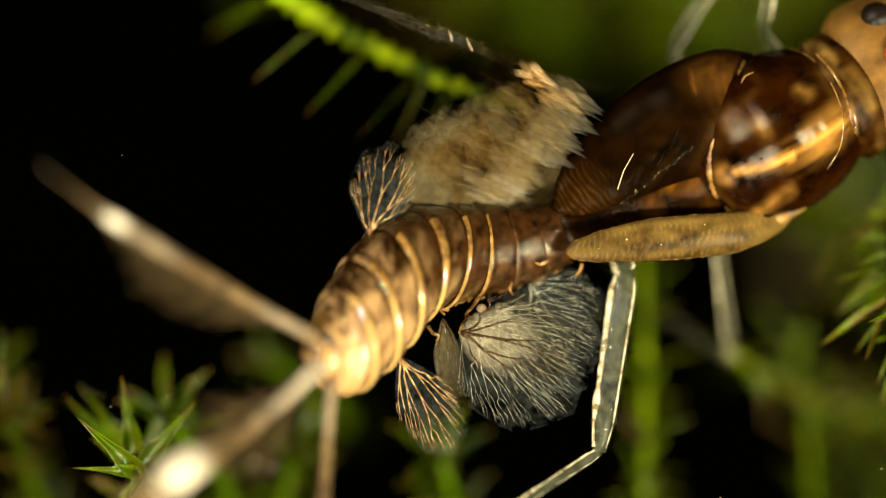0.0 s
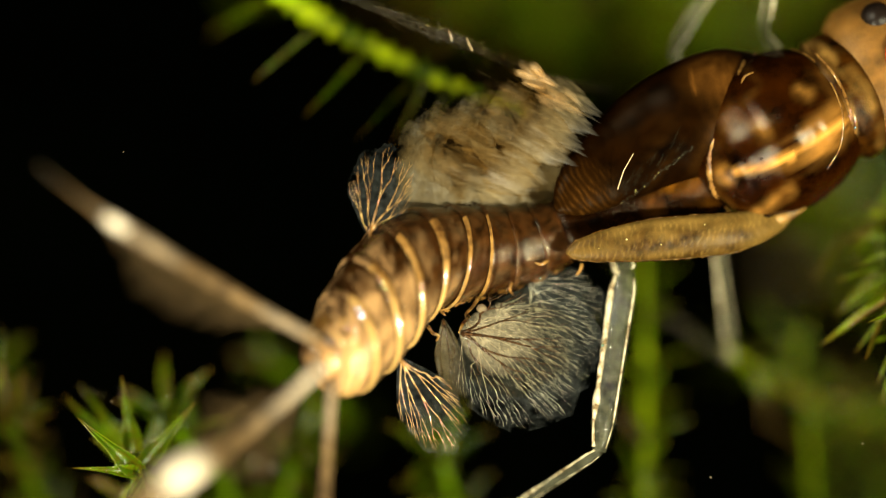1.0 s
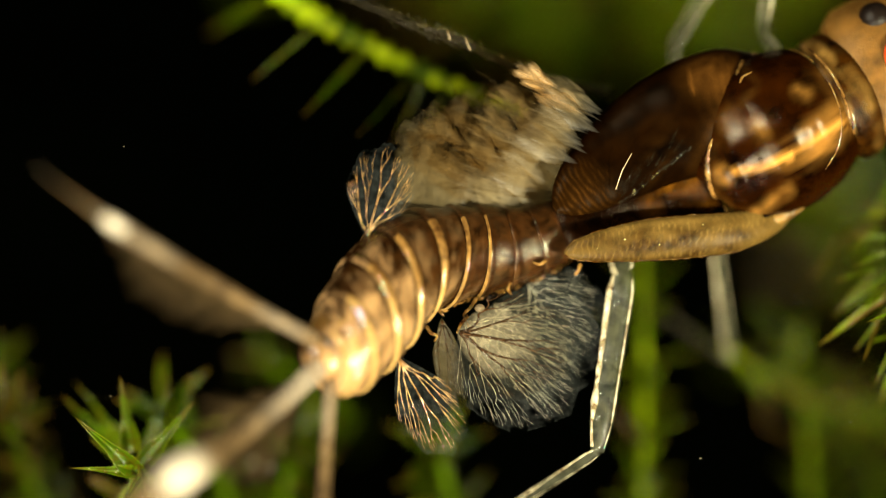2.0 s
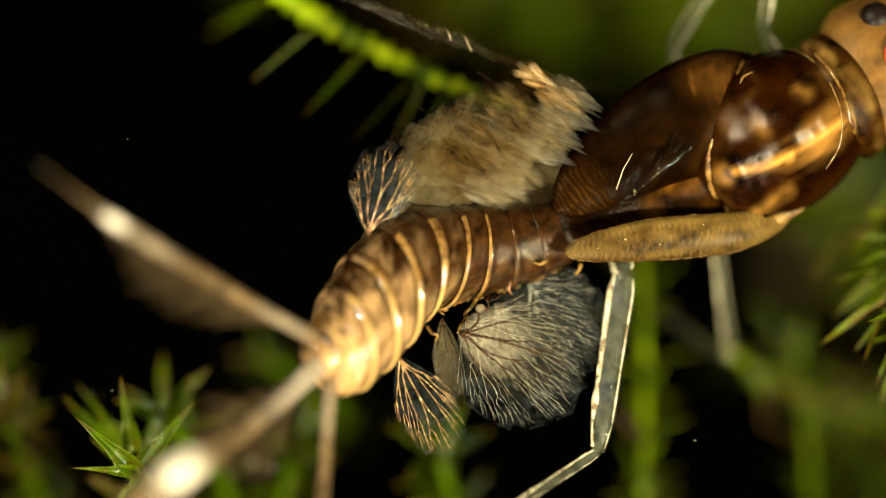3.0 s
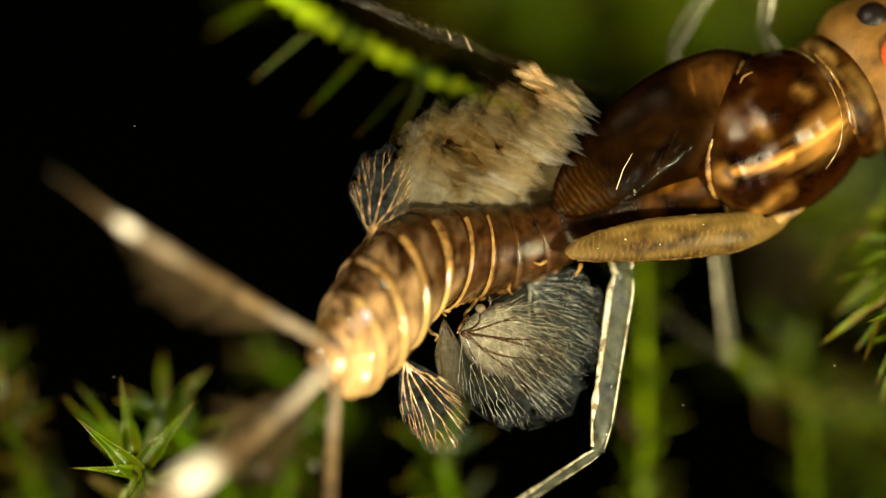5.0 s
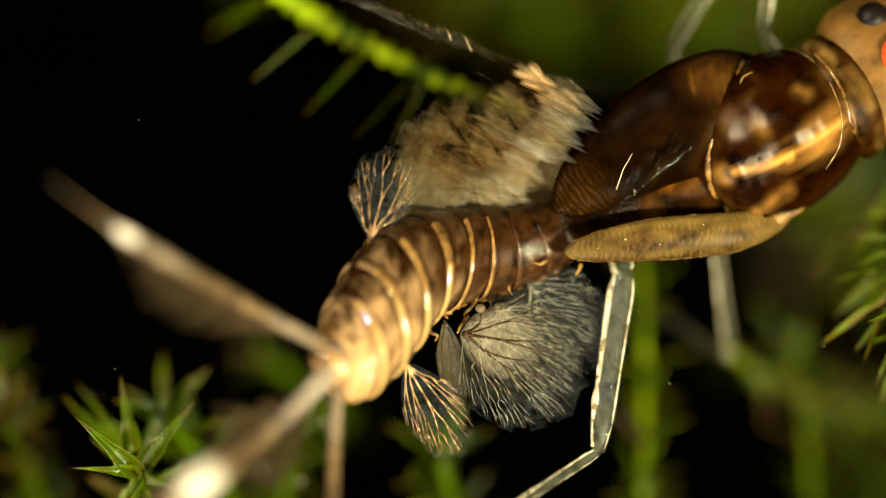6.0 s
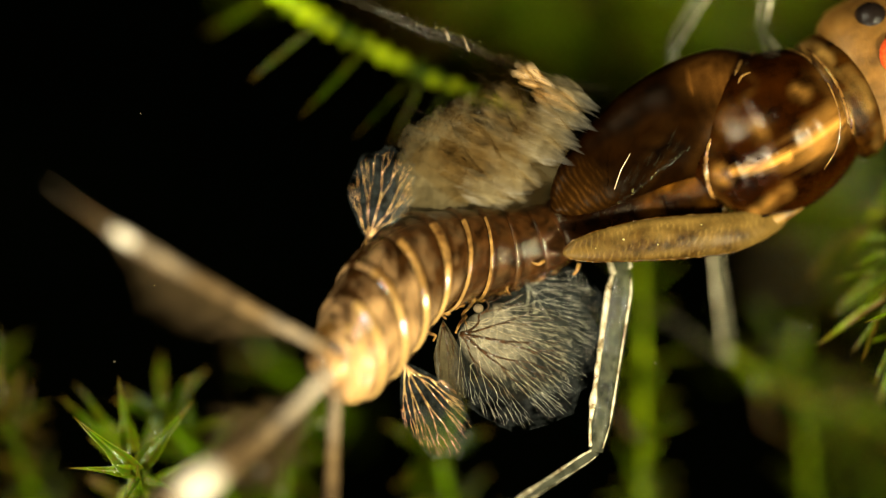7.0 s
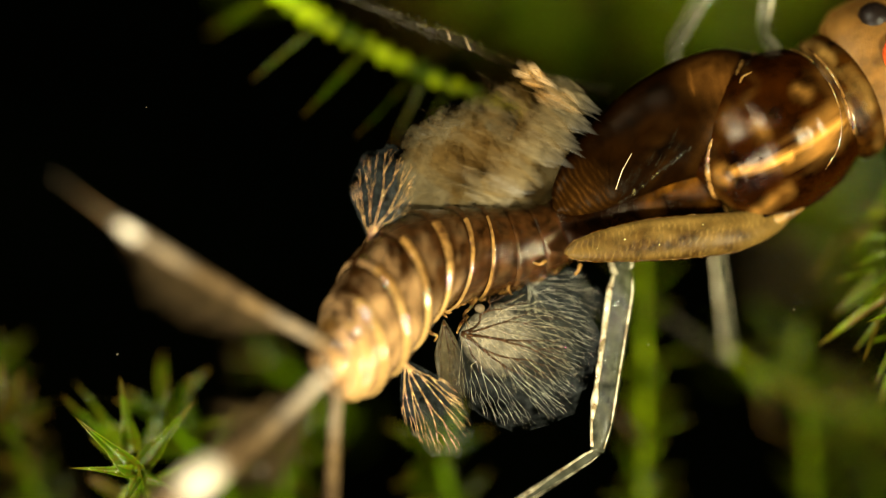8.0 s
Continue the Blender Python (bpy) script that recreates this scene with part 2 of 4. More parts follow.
# ---------------------------------------------------------------- mesh helpers
def part(name, bm, material, parent=None, label="", origin=None, smooth=True):
    """One mesh object from a bmesh in world metres, under parent, with its own origin."""
    me = bpy.data.meshes.new(name)
    o = Vector(origin) if origin is not None else (parent.matrix_world.translation.copy() if parent else Vector())
    bmesh.ops.translate(bm, verts=bm.verts, vec=-o)
    if smooth:
        for f in bm.faces:
            f.smooth = True
    bm.to_mesh(me)
    bm.free()
    for m in material if isinstance(material, (list, tuple)) else [material]:
        me.materials.append(m)
    ob = new(name, me)
    if parent:
        ob.parent = parent
        ob.location = o - parent.matrix_world.translation
    else:
        ob.location = o
    if label:
        tagged(ob, label)
    bpy.context.view_layer.update()
    return ob


def thing(name, place, label, category, group="", kind=""):
    ob = new(name)
    ob.location = place
    ob.empty_display_size = 0.0005
    bpy.context.view_layer.update()
    return tagged(ob, label, category, group, kind)


def smooth_path(points, steps):
    """Catmull-Rom through points (tuples of any length), steps per span."""
    p = np.array(points, float)
    p = np.vstack([2 * p[0] - p[1], p, 2 * p[-1] - p[-2]])
    out = []
    for i in range(1, len(p) - 2):
        for s in range(steps):
            x = s / steps
            a, b, c, d = p[i - 1], p[i], p[i + 1], p[i + 2]
            out.append(0.5 * (2 * b + (c - a) * x + (2 * a - 5 * b + 4 * c - d) * x * x + (3 * b - a - 3 * c + d) * x ** 3))
    out.append(p[-2])
    return out


def loft(bm, centres, radii, seg=12, up=(0, 0, 1), cap=True, mat=0, shape=None, slant=None):
    """A skin round a line of centres; radii: (across, along up) in metres; shape(i, angle): factor."""
    n = len(centres)
    cs = [Vector(c) for c in centres]
    rings = []
    for i in range(n):
        tan = (cs[min(i + 1, n - 1)] - cs[max(i - 1, 0)]).normalized()
        if slant:
            tan = Matrix.Rotation(radians(slant[i]), 3, "Z") @ tan
        side = tan.cross(Vector(up))
        if side.length < 1e-6:
            side = tan.cross(Vector((0, 1, 0)))
        side.normalize()
        nor = side.cross(tan)
        a, b = radii[i] if isinstance(radii[i], (tuple, list)) else (radii[i], radii[i])
        ring = []
        for k in range(seg):
            an = 2 * math.pi * k / seg
            f = shape(i, an) if shape else 1.0
            ring.append(bm.verts.new(cs[i] + side * (math.cos(an) * a * f) + nor * (math.sin(an) * b * f)))
        rings.append(ring)
    faces = []
    for r0, r1 in zip(rings, rings[1:]):
        for k in range(seg):
            faces.append(bm.faces.new((r0[k], r0[(k + 1) % seg], r1[(k + 1) % seg], r1[k])))
    if cap:
        faces.append(bm.faces.new(rings[0][::-1]))
        faces.append(bm.faces.new(rings[-1]))
    for f in faces:
        f.material_index = mat
    return rings


def blob(bm, centre, half, turn=None, seg=24, rings=14, lump=0.0, mat=0):
    """An egg of half sizes (metres), turned and lumpy."""
    m = Matrix.Translation(centre) @ (turn or Matrix()) @ Matrix.Diagonal((*half, 1))
    c = Vector(centre)

    def put(x, y, z):
        co = m @ Vector((x, y, z))
        return bm.verts.new(c + (co - c) * (1 + lump * noise.noise(co * 2500)) if lump else co)
    rows = [[put(0, 0, 1)]]
    for i in range(1, rings):
        a = math.pi * i / rings
        rows.append([put(math.sin(a) * math.cos(2 * math.pi * k / seg), math.sin(a) * math.sin(2 * math.pi * k / seg), math.cos(a)) for k in range(seg)])
    rows.append([put(0, 0, -1)])
    for k in range(seg):
        n = (k + 1) % seg
        fs = [bm.faces.new((rows[0][0], rows[1][k], rows[1][n])), bm.faces.new((rows[-1][0], rows[-2][n], rows[-2][k]))]
        fs += [bm.faces.new((a[k], b[k], b[n], a[n])) for a, b in zip(rows[1:-2], rows[2:-1])]
        for f in fs:
            f.material_index = mat


def wire(bm, pts, r0, r1, seg=5):
    n = len(pts)
    loft(bm, pts, [r0 + (r1 - r0) * i / (n - 1) for i in range(n)], seg)


def pigment(ob, rule):
    """Paints the skin's pattern, and highlights where a rule adds them: rule(u, v, h) gives 0 dark to 1 pale, in plan
    grid and mm.
    """
    me = ob.data
    layer = me.attributes.new("pigment", "FLOAT", "POINT")
    w = ob.matrix_world.translation
    for i, vert in enumerate(me.vertices):
        p = (vert.co + w) / MM
        k = (REACH - p.z) / REACH
        layer.data[i].value = max(0.0, min(1.0, rule(p.x / GRID / k + 784, 441 - p.y / GRID / k, p.z)))


def near_line(u, v, points, width):
    """1 on a bent line in the plan, falling to 0 at width from it."""
    best = 1e9
    for (a, b), (c, d) in zip(points, points[1:]):
        l2 = (c - a) ** 2 + (d - b) ** 2
        s = max(0, min(1, ((u - a) * (c - a) + (v - b) * (d - b)) / l2))
        best = min(best, math.hypot(u - a - s * (c - a), v - b - s * (d - b)))
    return max(0.0, 1 - best / width)


def drape(ob, points, lift=1.0):
    """Plan points laid on the upper skin of a part, lift grid steps above it."""
    w = ob.matrix_world.translation
    out = []
    for p in smooth_path(points, 8):
        top = at(p[0], p[1], 4.0) - w
        hit, place, _, _ = ob.ray_cast(top, (at(p[0], p[1], -4.0) - w - top).normalized())
        if hit:
            out.append(place + w + Vector((0, 0, lift * GRID * MM)))
    return out


U = GRID * MM            # one plan grid step in metres

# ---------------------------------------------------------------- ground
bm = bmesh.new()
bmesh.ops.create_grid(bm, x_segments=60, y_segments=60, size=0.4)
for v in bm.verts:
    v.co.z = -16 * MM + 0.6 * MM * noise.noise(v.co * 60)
tagged(part("ground", bm, BLACK_FLOOR), "near-black floor under the water, unlit depth put into its colour", "ground", kind="structure")

# ---------------------------------------------------------------- the nymph
BASE = at(1250, 300, -1.6)
nymph = thing("mayfly_nymph", BASE, "amber-brown mayfly nymph with feathery gills clinging to moss", "insect")


def spine(rows, steps=6):
    """rows (u, v, h, across, tall) with across and tall in plan steps -> centres, radii."""
    pts = smooth_path(rows, steps)
    return [at(p[0], p[1], p[2]) for p in pts], [(max(p[3], 0.5) * U, max(p[4], 0.5) * U) for p in pts]


def notum_mark_and_glints(u, v, h):
    w = 0.5 + 0.5 * noise.noise(Vector((u * 0.02, v * 0.05, 1)))
    f = 0.75 + 0.6 * noise.noise(Vector((u * 0.045, v * 0.06, 4)))
    along = (u - 1400) * 0.85 - (v - 280) * 0.53
    streak = 0.5 + 0.5 * noise.noise(Vector((along * 0.008, ((u - 1400) * 0.53 + (v - 280) * 0.85) * 0.12, 6)))
    s = near_line(u, v, [(1304, 304), (1350, 297), (1400, 278)], 13) * 0.85
    s += near_line(u, v, [(1395, 282), (1445, 250), (1490, 214)], 46) * (1.1 * max(0.0, streak - 0.25)) + near_line(u, v, [(1395, 282), (1450, 253), (1490, 218)], 9) * 0.5
    # pale spots painted where the lamps' highlights fall on the dome
    s += 0.22 * near_line(u, v, [(1300, 218), (1350, 222)], 40) * f + 0.5 * near_line(u, v, [(1342, 222), (1354, 244)], 24) * w
    s += 0.55 * near_line(u, v, [(1416, 162), (1428, 166)], 24) * f
    s += 0.60 * near_line(u, v, [(1278, 306), (1288, 316)], 24) * f
    s += 0.40 * near_line(u, v, [(1268, 352), (1300, 388), (1340, 386)], 24) * f + 0.60 * near_line(u, v, [(1345, 376), (1378, 352), (1398, 338)], 22) * f
    s += 0.14 * near_line(u, v, [(1266, 330), (1272, 270), (1292, 190)], 30) * f
    s += 0.45 * near_line(u, v, [(1318, 118), (1340, 150), (1320, 180)], 16) * w
    s += 0.25 * near_line(u, v, [(1455, 130), (1478, 170)], 40) * f + 0.55 * near_line(u, v, [(1450, 236), (1486, 212)], 44) * (0.4 + 0.8 * streak) + 0.3 * near_line(u, v, [(1440, 280), (1476, 256)], 30) * f
    return max(0.0, s * 0.9) ** 1.6


# thorax back, domed
bm = bmesh.new()
c, r = spine([(1236, 318, -0.55, 18, 20), (1250, 308, -0.55, 78, 66), (1285, 288, -0.6, 118, 98), (1340, 256, -0.65, 140, 122),
              (1392, 226, -0.65, 143, 130), (1438, 202, -0.65, 130, 120), (1474, 184, -0.65, 106, 100), (1494, 173, -0.65, 68, 70), (1502, 169, -0.65, 20, 20)], 12)
loft(bm, c, r, 96, shape=lambda i, a: 1 + 0.022 * math.cos(6 * (a - math.pi / 2)) * max(0, math.sin(a)) + 0.012 * noise.noise(Vector((i * 0.2, a * 2, 0))))
notum = part("thorax_shield", bm, AMBER, nymph, "glossy amber-brown domed thorax shield with a pale mid stripe and painted highlights")
pigment(notum, notum_mark_and_glints)
# golden ridges, plus two short crescents that stand for shoulder highlights
for line, thick in [([(1304, 384), (1280, 366), (1262, 335), (1255, 300), (1257, 270), (1264, 246)], 5.5), ([(1293, 376), (1270, 350), (1252, 315)], 2.2), ([(1342, 94), (1322, 104), (1312, 122), (1306, 134)], 4.5),
                    ([(1334, 128), (1318, 136), (1312, 148)], 3), ([(1392, 84), (1430, 100), (1462, 134), (1484, 178), (1492, 218), (1486, 262), (1464, 300)], 2.2)]:
    pts = drape(notum, line, -thick * 0.25)
    if len(pts) > 3:
        bm = bmesh.new()
        loft(bm, pts, [thick * U * (0.35 + 0.65 * math.sin(math.pi * (i + 0.5) / len(pts))) * (1 + 0.5 * noise.noise(Vector((i * 0.7, thick, 0)))) for i in range(len(pts))], 8)
        ob = part("shield_ridge_and_glint", bm, RIM, nymph, "thin golden strip for a ridge and highlights on the thorax shield")
        pigment(ob, lambda u, v, h: 0.0)

# pale flange along the lower side of the shield, with dark strips above it
bm = bmesh.new()
c, r = spine([(1292, 388, -0.42, 4, 4), (1335, 396, -0.44, 11, 8), (1385, 382, -0.52, 14, 9), (1435, 346, -0.60, 12, 9), (1478, 302, -0.66, 10, 8), (1508, 252, -0.7, 7, 6), (1516, 218, -0.7, 3, 3)], 12)
loft(bm, c, r, 16, shape=lambda i, a: 1 + 0.12 * noise.noise(Vector((i * 0.25, a, 3))))
ob = part("shield_flange", bm, AMBER_PALE, nymph, "pale translucent flange under the thorax shield")
pigment(ob, lambda u, v, h: 0.35 + 0.9 * noise.noise(Vector((u * 0.03, v * 0.03, 8))))
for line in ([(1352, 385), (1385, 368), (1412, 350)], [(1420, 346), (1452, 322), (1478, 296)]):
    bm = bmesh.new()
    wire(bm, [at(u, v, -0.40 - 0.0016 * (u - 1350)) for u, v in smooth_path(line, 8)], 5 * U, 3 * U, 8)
    ob = part("shield_dark_strip", bm, PAD_DARK, nymph, "dark strip between the shield and its flange")
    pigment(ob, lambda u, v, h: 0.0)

# fore thorax and head
bm = bmesh.new()
c, r = spine([(1458, 192, -0.72, 60, 60), (1472, 184, -0.72, 114, 98), (1492, 172, -0.74, 120, 100), (1512, 162, -0.78, 116, 92), (1530, 154, -0.84, 92, 74)], 12)
loft(bm, c, r, 56)
collar = part("collar_shield", bm, COLLAR, nymph, "brown mottled collar plate behind the head")
pigment(collar, lambda u, v, h: 0.5 * near_line(u, v, [(1500, 282), (1512, 230), (1506, 190)], 9) + 0.75 * near_line(u, v, [(1438, 84), (1468, 100)], 20) * (0.8 + noise.noise(Vector((u * 0.06, v * 0.06, 5))))
        + 0.5 * near_line(u, v, [(1505, 130), (1535, 165), (1545, 190)], 20) * (0.6 + noise.noise(Vector((u * 0.04, v * 0.04, 2)))) + 0.3 * max(0, noise.noise(Vector((u * 0.035, v * 0.035, 7)))))
for line, thick in [([(1402, 70), (1440, 92), (1476, 132), (1500, 182), (1507, 230), (1496, 282)], 3.2), ([(1508, 192), (1514, 220), (1512, 250)], 4)]:
    pts = drape(collar, line, -thick * 0.2)
    if len(pts) > 3:
        bm = bmesh.new()
        loft(bm, pts, [thick * U * (0.4 + 0.6 * math.sin(math.pi * (i + 0.5) / len(pts))) for i in range(len(pts))], 8)
        ob = part("collar_ridge", bm, RIM, nymph, "thin golden ridge round the collar")
        pigment(ob, lambda u, v, h: 0.0)
HEAD_AT = at(1555, 125, -0.9)
bm = bmesh.new()
c, r = spine([(1510, 164, -0.86, 70, 60), (1526, 152, -0.84, 128, 84), (1552, 136, -0.8, 142, 94), (1590, 108, -0.85, 132, 98), (1630, 90, -0.95, 100, 80), (1660, 76, -1.1, 40, 40)])
loft(bm, c, r, 40)
head = part("head", bm, TAN, nymph, "pale tan head", origin=HEAD_AT)
pigment(head, lambda u, v, h: 0.35 + 0.6 * noise.noise(Vector((u * 0.025, v * 0.025, 4))) - 0.5 * near_line(u, v, [(1552, 170), (1556, 220)], 16))
bm = bmesh.new()
blob(bm, at(1552, 34, -0.5), (32 * U, 31 * U, 30 * U), lump=0.02)
part("eye", bm, EYE, head, "shiny black eye")
bm = bmesh.new()
blob(bm, at(1592, 96, -0.25), (26 * U, 34 * U, 24 * U), lump=0.02)
part("eye", bm, EYE_RED, head, "orange-red upper eye")

# hind thorax between the wing pads
bm = bmesh.new()
c, r = spine([(1275, 300, -0.75, 80, 70), (1210, 322, -0.72, 78, 66), (1130, 350, -0.7, 72, 60), (1060, 380, -0.66, 66, 58), (990, 412, -0.6, 58, 52)])
loft(bm, c, r, 32)
ob = part("hind_thorax", bm, HIND, nymph, "dark amber hind thorax between the wing pads")
# orange patches paint the amber glow of light through the skin
pigment(ob, lambda u, v, h: (0.55 * near_line(u, v, [(1256, 300), (1225, 330), (1180, 332)], 16) + 0.35 * near_line(u, v, [(1150, 356), (1160, 372)], 20) + 0.25 * near_line(u, v, [(1240, 350), (1262, 372)], 18)) * (0.75 + 0.9 * noise.noise(Vector((u * 0.06, v * 0.06, 3)))))
bm = bmesh.new()
for u, v, a in [(1186, 358, 4), (1193, 364, 3), (1179, 365, 2.5), (1206, 362, 2), (1128, 352, 2), (1132, 344, 1.6), (1176, 352, 2), (1150, 348, 1.5)]:
    pts = drape(ob, [(u, v), (u + 1, v), (u + 2, v)], 0.5)
    if pts:
        blob(bm, pts[0], (a * 0.6 * U, a * 0.5 * U, a * 0.4 * U), None, 10, 7, 0.3)
part("crumb", bm, DEBRIS, nymph, "grey crumbs caught in the cleft between the wing pads")

# wing pads
q = random.Random(19)
GOLD_LINE = [(1408, 366, -0.75, 6, 6), (1366, 392, -0.52, 24, 15), (1300, 411, -0.30, 35, 19), (1220, 419, -0.18, 38, 19), (1140, 426, -0.10, 36, 17),
             (1075, 435, -0.06, 29, 14), (1030, 442, -0.05, 20, 10), (1010, 446, -0.05, 11, 7), (1002, 448, -0.05, 3, 3)]
bm = bmesh.new()
c, r = spine(GOLD_LINE, 24)
loft(bm, c, r, 56, shape=lambda i, a: 1 + 0.010 * math.sin(i * 1.3 + 3 * math.cos(a) + 5 * noise.noise(Vector((i * 0.10, a * 1.5, 3)))) + 0.018 * noise.noise(Vector((i * 0.25, a * 4, 8))))
ob = part("wing_pad", bm, PAD_GOLD, nymph, "golden tan wing pad with fine cross wrinkles")


def wrinkle(u, v, h):
    mid = 419 + max(0, 1200 - u) * 0.12 - max(0, u - 1240) * 0.16
    y = (v - mid) / 38
    wave = u * 0.55 + 3.4 * y * y - 2.2 * y + 7.0 * noise.noise(Vector((u * 0.022, y * 1.6, 3))) + 2.5 * noise.noise(Vector((u * 0.09, y * 4, 5)))
    line = max(0.0, math.sin(wave)) ** 3 * (0.45 + 0.9 * noise.noise(Vector((u * 0.03, y * 3, 9))))
    s = 0.14 + 0.30 * max(0, line) + 0.28 * noise.noise(Vector((u * 0.025, y * 2, 1))) + 0.25 * math.exp(-((y + 0.75) / 0.25) ** 2) - 0.2 * max(0, y - 0.35) + 0.12 * max(0, (u - 1240) / 100)
    return s


pigment(ob, wrinkle)
for sg, thick in ((-1, 1.8), (1, 2.0)):
    rows = smooth_path(GOLD_LINE[1:], 12)
    pts = []
    for i in range(1, len(rows) - 1):
        d = rows[i + 1] - rows[i - 1]
        k = sg * rows[i][3] * 0.985 / math.hypot(d[0], d[1])
        pts.append(at(rows[i][0] + d[1] * k, rows[i][1] - d[0] * k, rows[i][2] + 0.01) + Vector((0, q.uniform(-0.8, 0.8) * U, 0)))
    bm = bmesh.new()
    loft(bm, pts, [thick * U * q.uniform(0.5, 1.2) for _ in pts], 6)
    rim = part("pad_rim", bm, AMBER_PALE, nymph, "thin dark rim of the golden wing pad")
    pigment(rim, lambda u, v, h: max(0.0, 0.7 * noise.noise(Vector((u * 0.08, v * 0.08, 2)))))
bm = bmesh.new()
for u, v, a in [(1109, 424, 2.0), (1170, 433, 1.3), (1247, 398, 1.2), (1060, 440, 1.0)]:
    pts = drape(ob, [(u, v), (u + 1, v), (u + 2, v)], 0.5)
    if pts:
        blob(bm, pts[0], (a * U, a * U, a * 0.7 * U), None, 10, 7, 0.1)
part("crumb", bm, BRIGHT_SPECK, nymph, "bright grains on the golden wing pad")
bm = bmesh.new()
c, r = spine([(1372, 134, -0.85, 40, 30), (1312, 166, -0.56, 90, 44), (1236, 203, -0.38, 102, 46), (1168, 237, -0.38, 97, 40), (1100, 280, -0.36, 80, 30),
              (1040, 325, -0.28, 58, 22), (1004, 356, -0.22, 34, 14), (986, 372, -0.2, 8, 5)], 22)
loft(bm, c, r, 44, shape=lambda i, a: 1 + 0.014 * max(0, (i - 70) / 84) * math.sin(i * 0.8 + 1.6 * math.cos(a)) + 0.02 * noise.noise(Vector((i * 0.06, a * 1.5, 7))))
ob = part("wing_pad", bm, PAD_DARK, nymph, "dark amber see-through wing pad")


def pad_mark_and_glow(u, v, h):
    tip = max(0, 1 - math.hypot(u - 1028, v - 352) / 80)
    ring = 0.5 + 0.5 * math.sin(math.hypot(u - 1200, v - 200) * 0.62 + 4 * noise.noise(Vector((u * 0.04, v * 0.04, 9))))
    s = 0.42 * tip * (0.25 + ring ** 3 * (0.6 + noise.noise(Vector((u * 0.06, v * 0.06, 2)))))
    fan = max(0, 1 - math.hypot((u - 1264) / 84, (v - 138) / 60))
    ray = noise.noise(Vector((math.atan2(v - 60, u - 1330) * 16, math.hypot(u - 1330, v - 60) * 0.006, 4)))
    s += 1.1 * fan ** 1.5 * (0.6 + 0.5 * ray) + 0.5 * near_line(u, v, [(1224, 128), (1226, 150), (1232, 166)], 6)
    # orange glow beside the shield, put into the pad's colour
    s += 0.22 * near_line(u, v, [(1250, 292), (1262, 240), (1286, 190), (1300, 150)], 40) * (0.6 + 0.7 * ray)
    s += 0.16 * max(0, ray) * max(0, 1 - math.hypot(u - 1170, v - 260) / 130)
    return s


pigment(ob, pad_mark_and_glow)
dark_pad = ob
margin = [(1226, 262), (1196, 284), (1172, 304), (1140, 330), (1104, 356), (1072, 380), (1040, 386), (1012, 386)]
bm = bmesh.new()
for k, p in enumerate(drape(dark_pad, margin, 0.3)):
    for n in range(2):
        a = q.uniform(0.7, 2.0)
        blob(bm, p + Vector((q.uniform(-3, 3), q.uniform(-3, 3), 0)) * U, (a * 1.5 * U, a * U, a * 0.8 * U), Matrix.Rotation(q.uniform(0.3, 0.9), 4, "Z"), 8, 6, 0.3)
part("pad_margin", bm, DEBRIS, nymph, "beaded grey margin of the dark wing pad")
bm = bmesh.new()
for k in range(26):
    u, v = q.uniform(1085, 1205), 0
    v = 262 + (1226 - u) * 0.78 - q.uniform(4, 46)
    ln = q.uniform(10, 28)
    pts = drape(dark_pad, [(u, v), (u + ln * 0.35, v - ln * 0.5), (u + ln * 0.62, v - ln)], 0.1)
    if len(pts) > 3:
        wire(bm, pts, 0.4 * U, 0.2 * U, 4)
part("wing_vein", bm, DEBRIS, nymph, "fine grey veins on the dark wing pad")
bm = bmesh.new()
for k in range(12):
    s0 = q.random()
    u, v = 1062 + 150 * s0 + q.uniform(-6, 6), 385 - 112 * s0 + q.uniform(-4, 10)
    pts = drape(dark_pad, [(u, v), (u + 1, v), (u + 2, v)], 0.5)
    if pts:
        a = q.uniform(0.4, 0.8)
        blob(bm, pts[0], (a * 1.6 * U, a * U, a * U), Matrix.Rotation(q.uniform(0, 1), 4, "Z"), 8, 6, 0.2)
part("speck", bm, BRIGHT_SPECK, nymph, "bright specks along the wing pad margin")

# bristle on the dark pad
bm = bmesh.new()
wire(bm, [at(1093, 335, -0.1), at(1104, 302, 0.0), at(1121, 272, 0.06)], 0.9 * U, 0.5 * U)
part("bristle", bm, SILVER, nymph, "pale bristle standing on the wing pad")

# abdomen
ROOT = at(1000, 410, -0.6)
AXIS = [(1000, 408, -0.62, 58, 52), (950, 425, -0.55, 64, 58), (900, 436, -0.48, 73, 66), (845, 445, -0.36, 80, 74), (788, 455, -0.20, 88, 84), (734, 472, 0.04, 95, 92),
        (688, 511, 0.28, 98, 97), (646, 560, 0.54, 93, 92), (606, 610, 0.82, 79, 78), (580, 640, 1.02, 52, 52)]
bm = bmesh.new()
c, r = spine(AXIS, 6)
loft(bm, c, [(a * 0.84, b * 0.84) for a, b in r], 28)
abdomen = part("abdomen", bm, CORE, nymph, "soft brown inner body of the abdomen", origin=ROOT)
pigment(abdomen, lambda u, v, h: 0.0)
CUTS = [0.0, 1.0, 2.05, 3.0, 3.95, 4.95, 5.95, 6.95, 7.85, 8.5, 9.0]
PTS = smooth_path(AXIS, 40)


def spine_at(x):
    i = x * 40
    k = min(int(i), len(PTS) - 2)
    return PTS[k] + (PTS[k + 1] - PTS[k]) * (i - k)


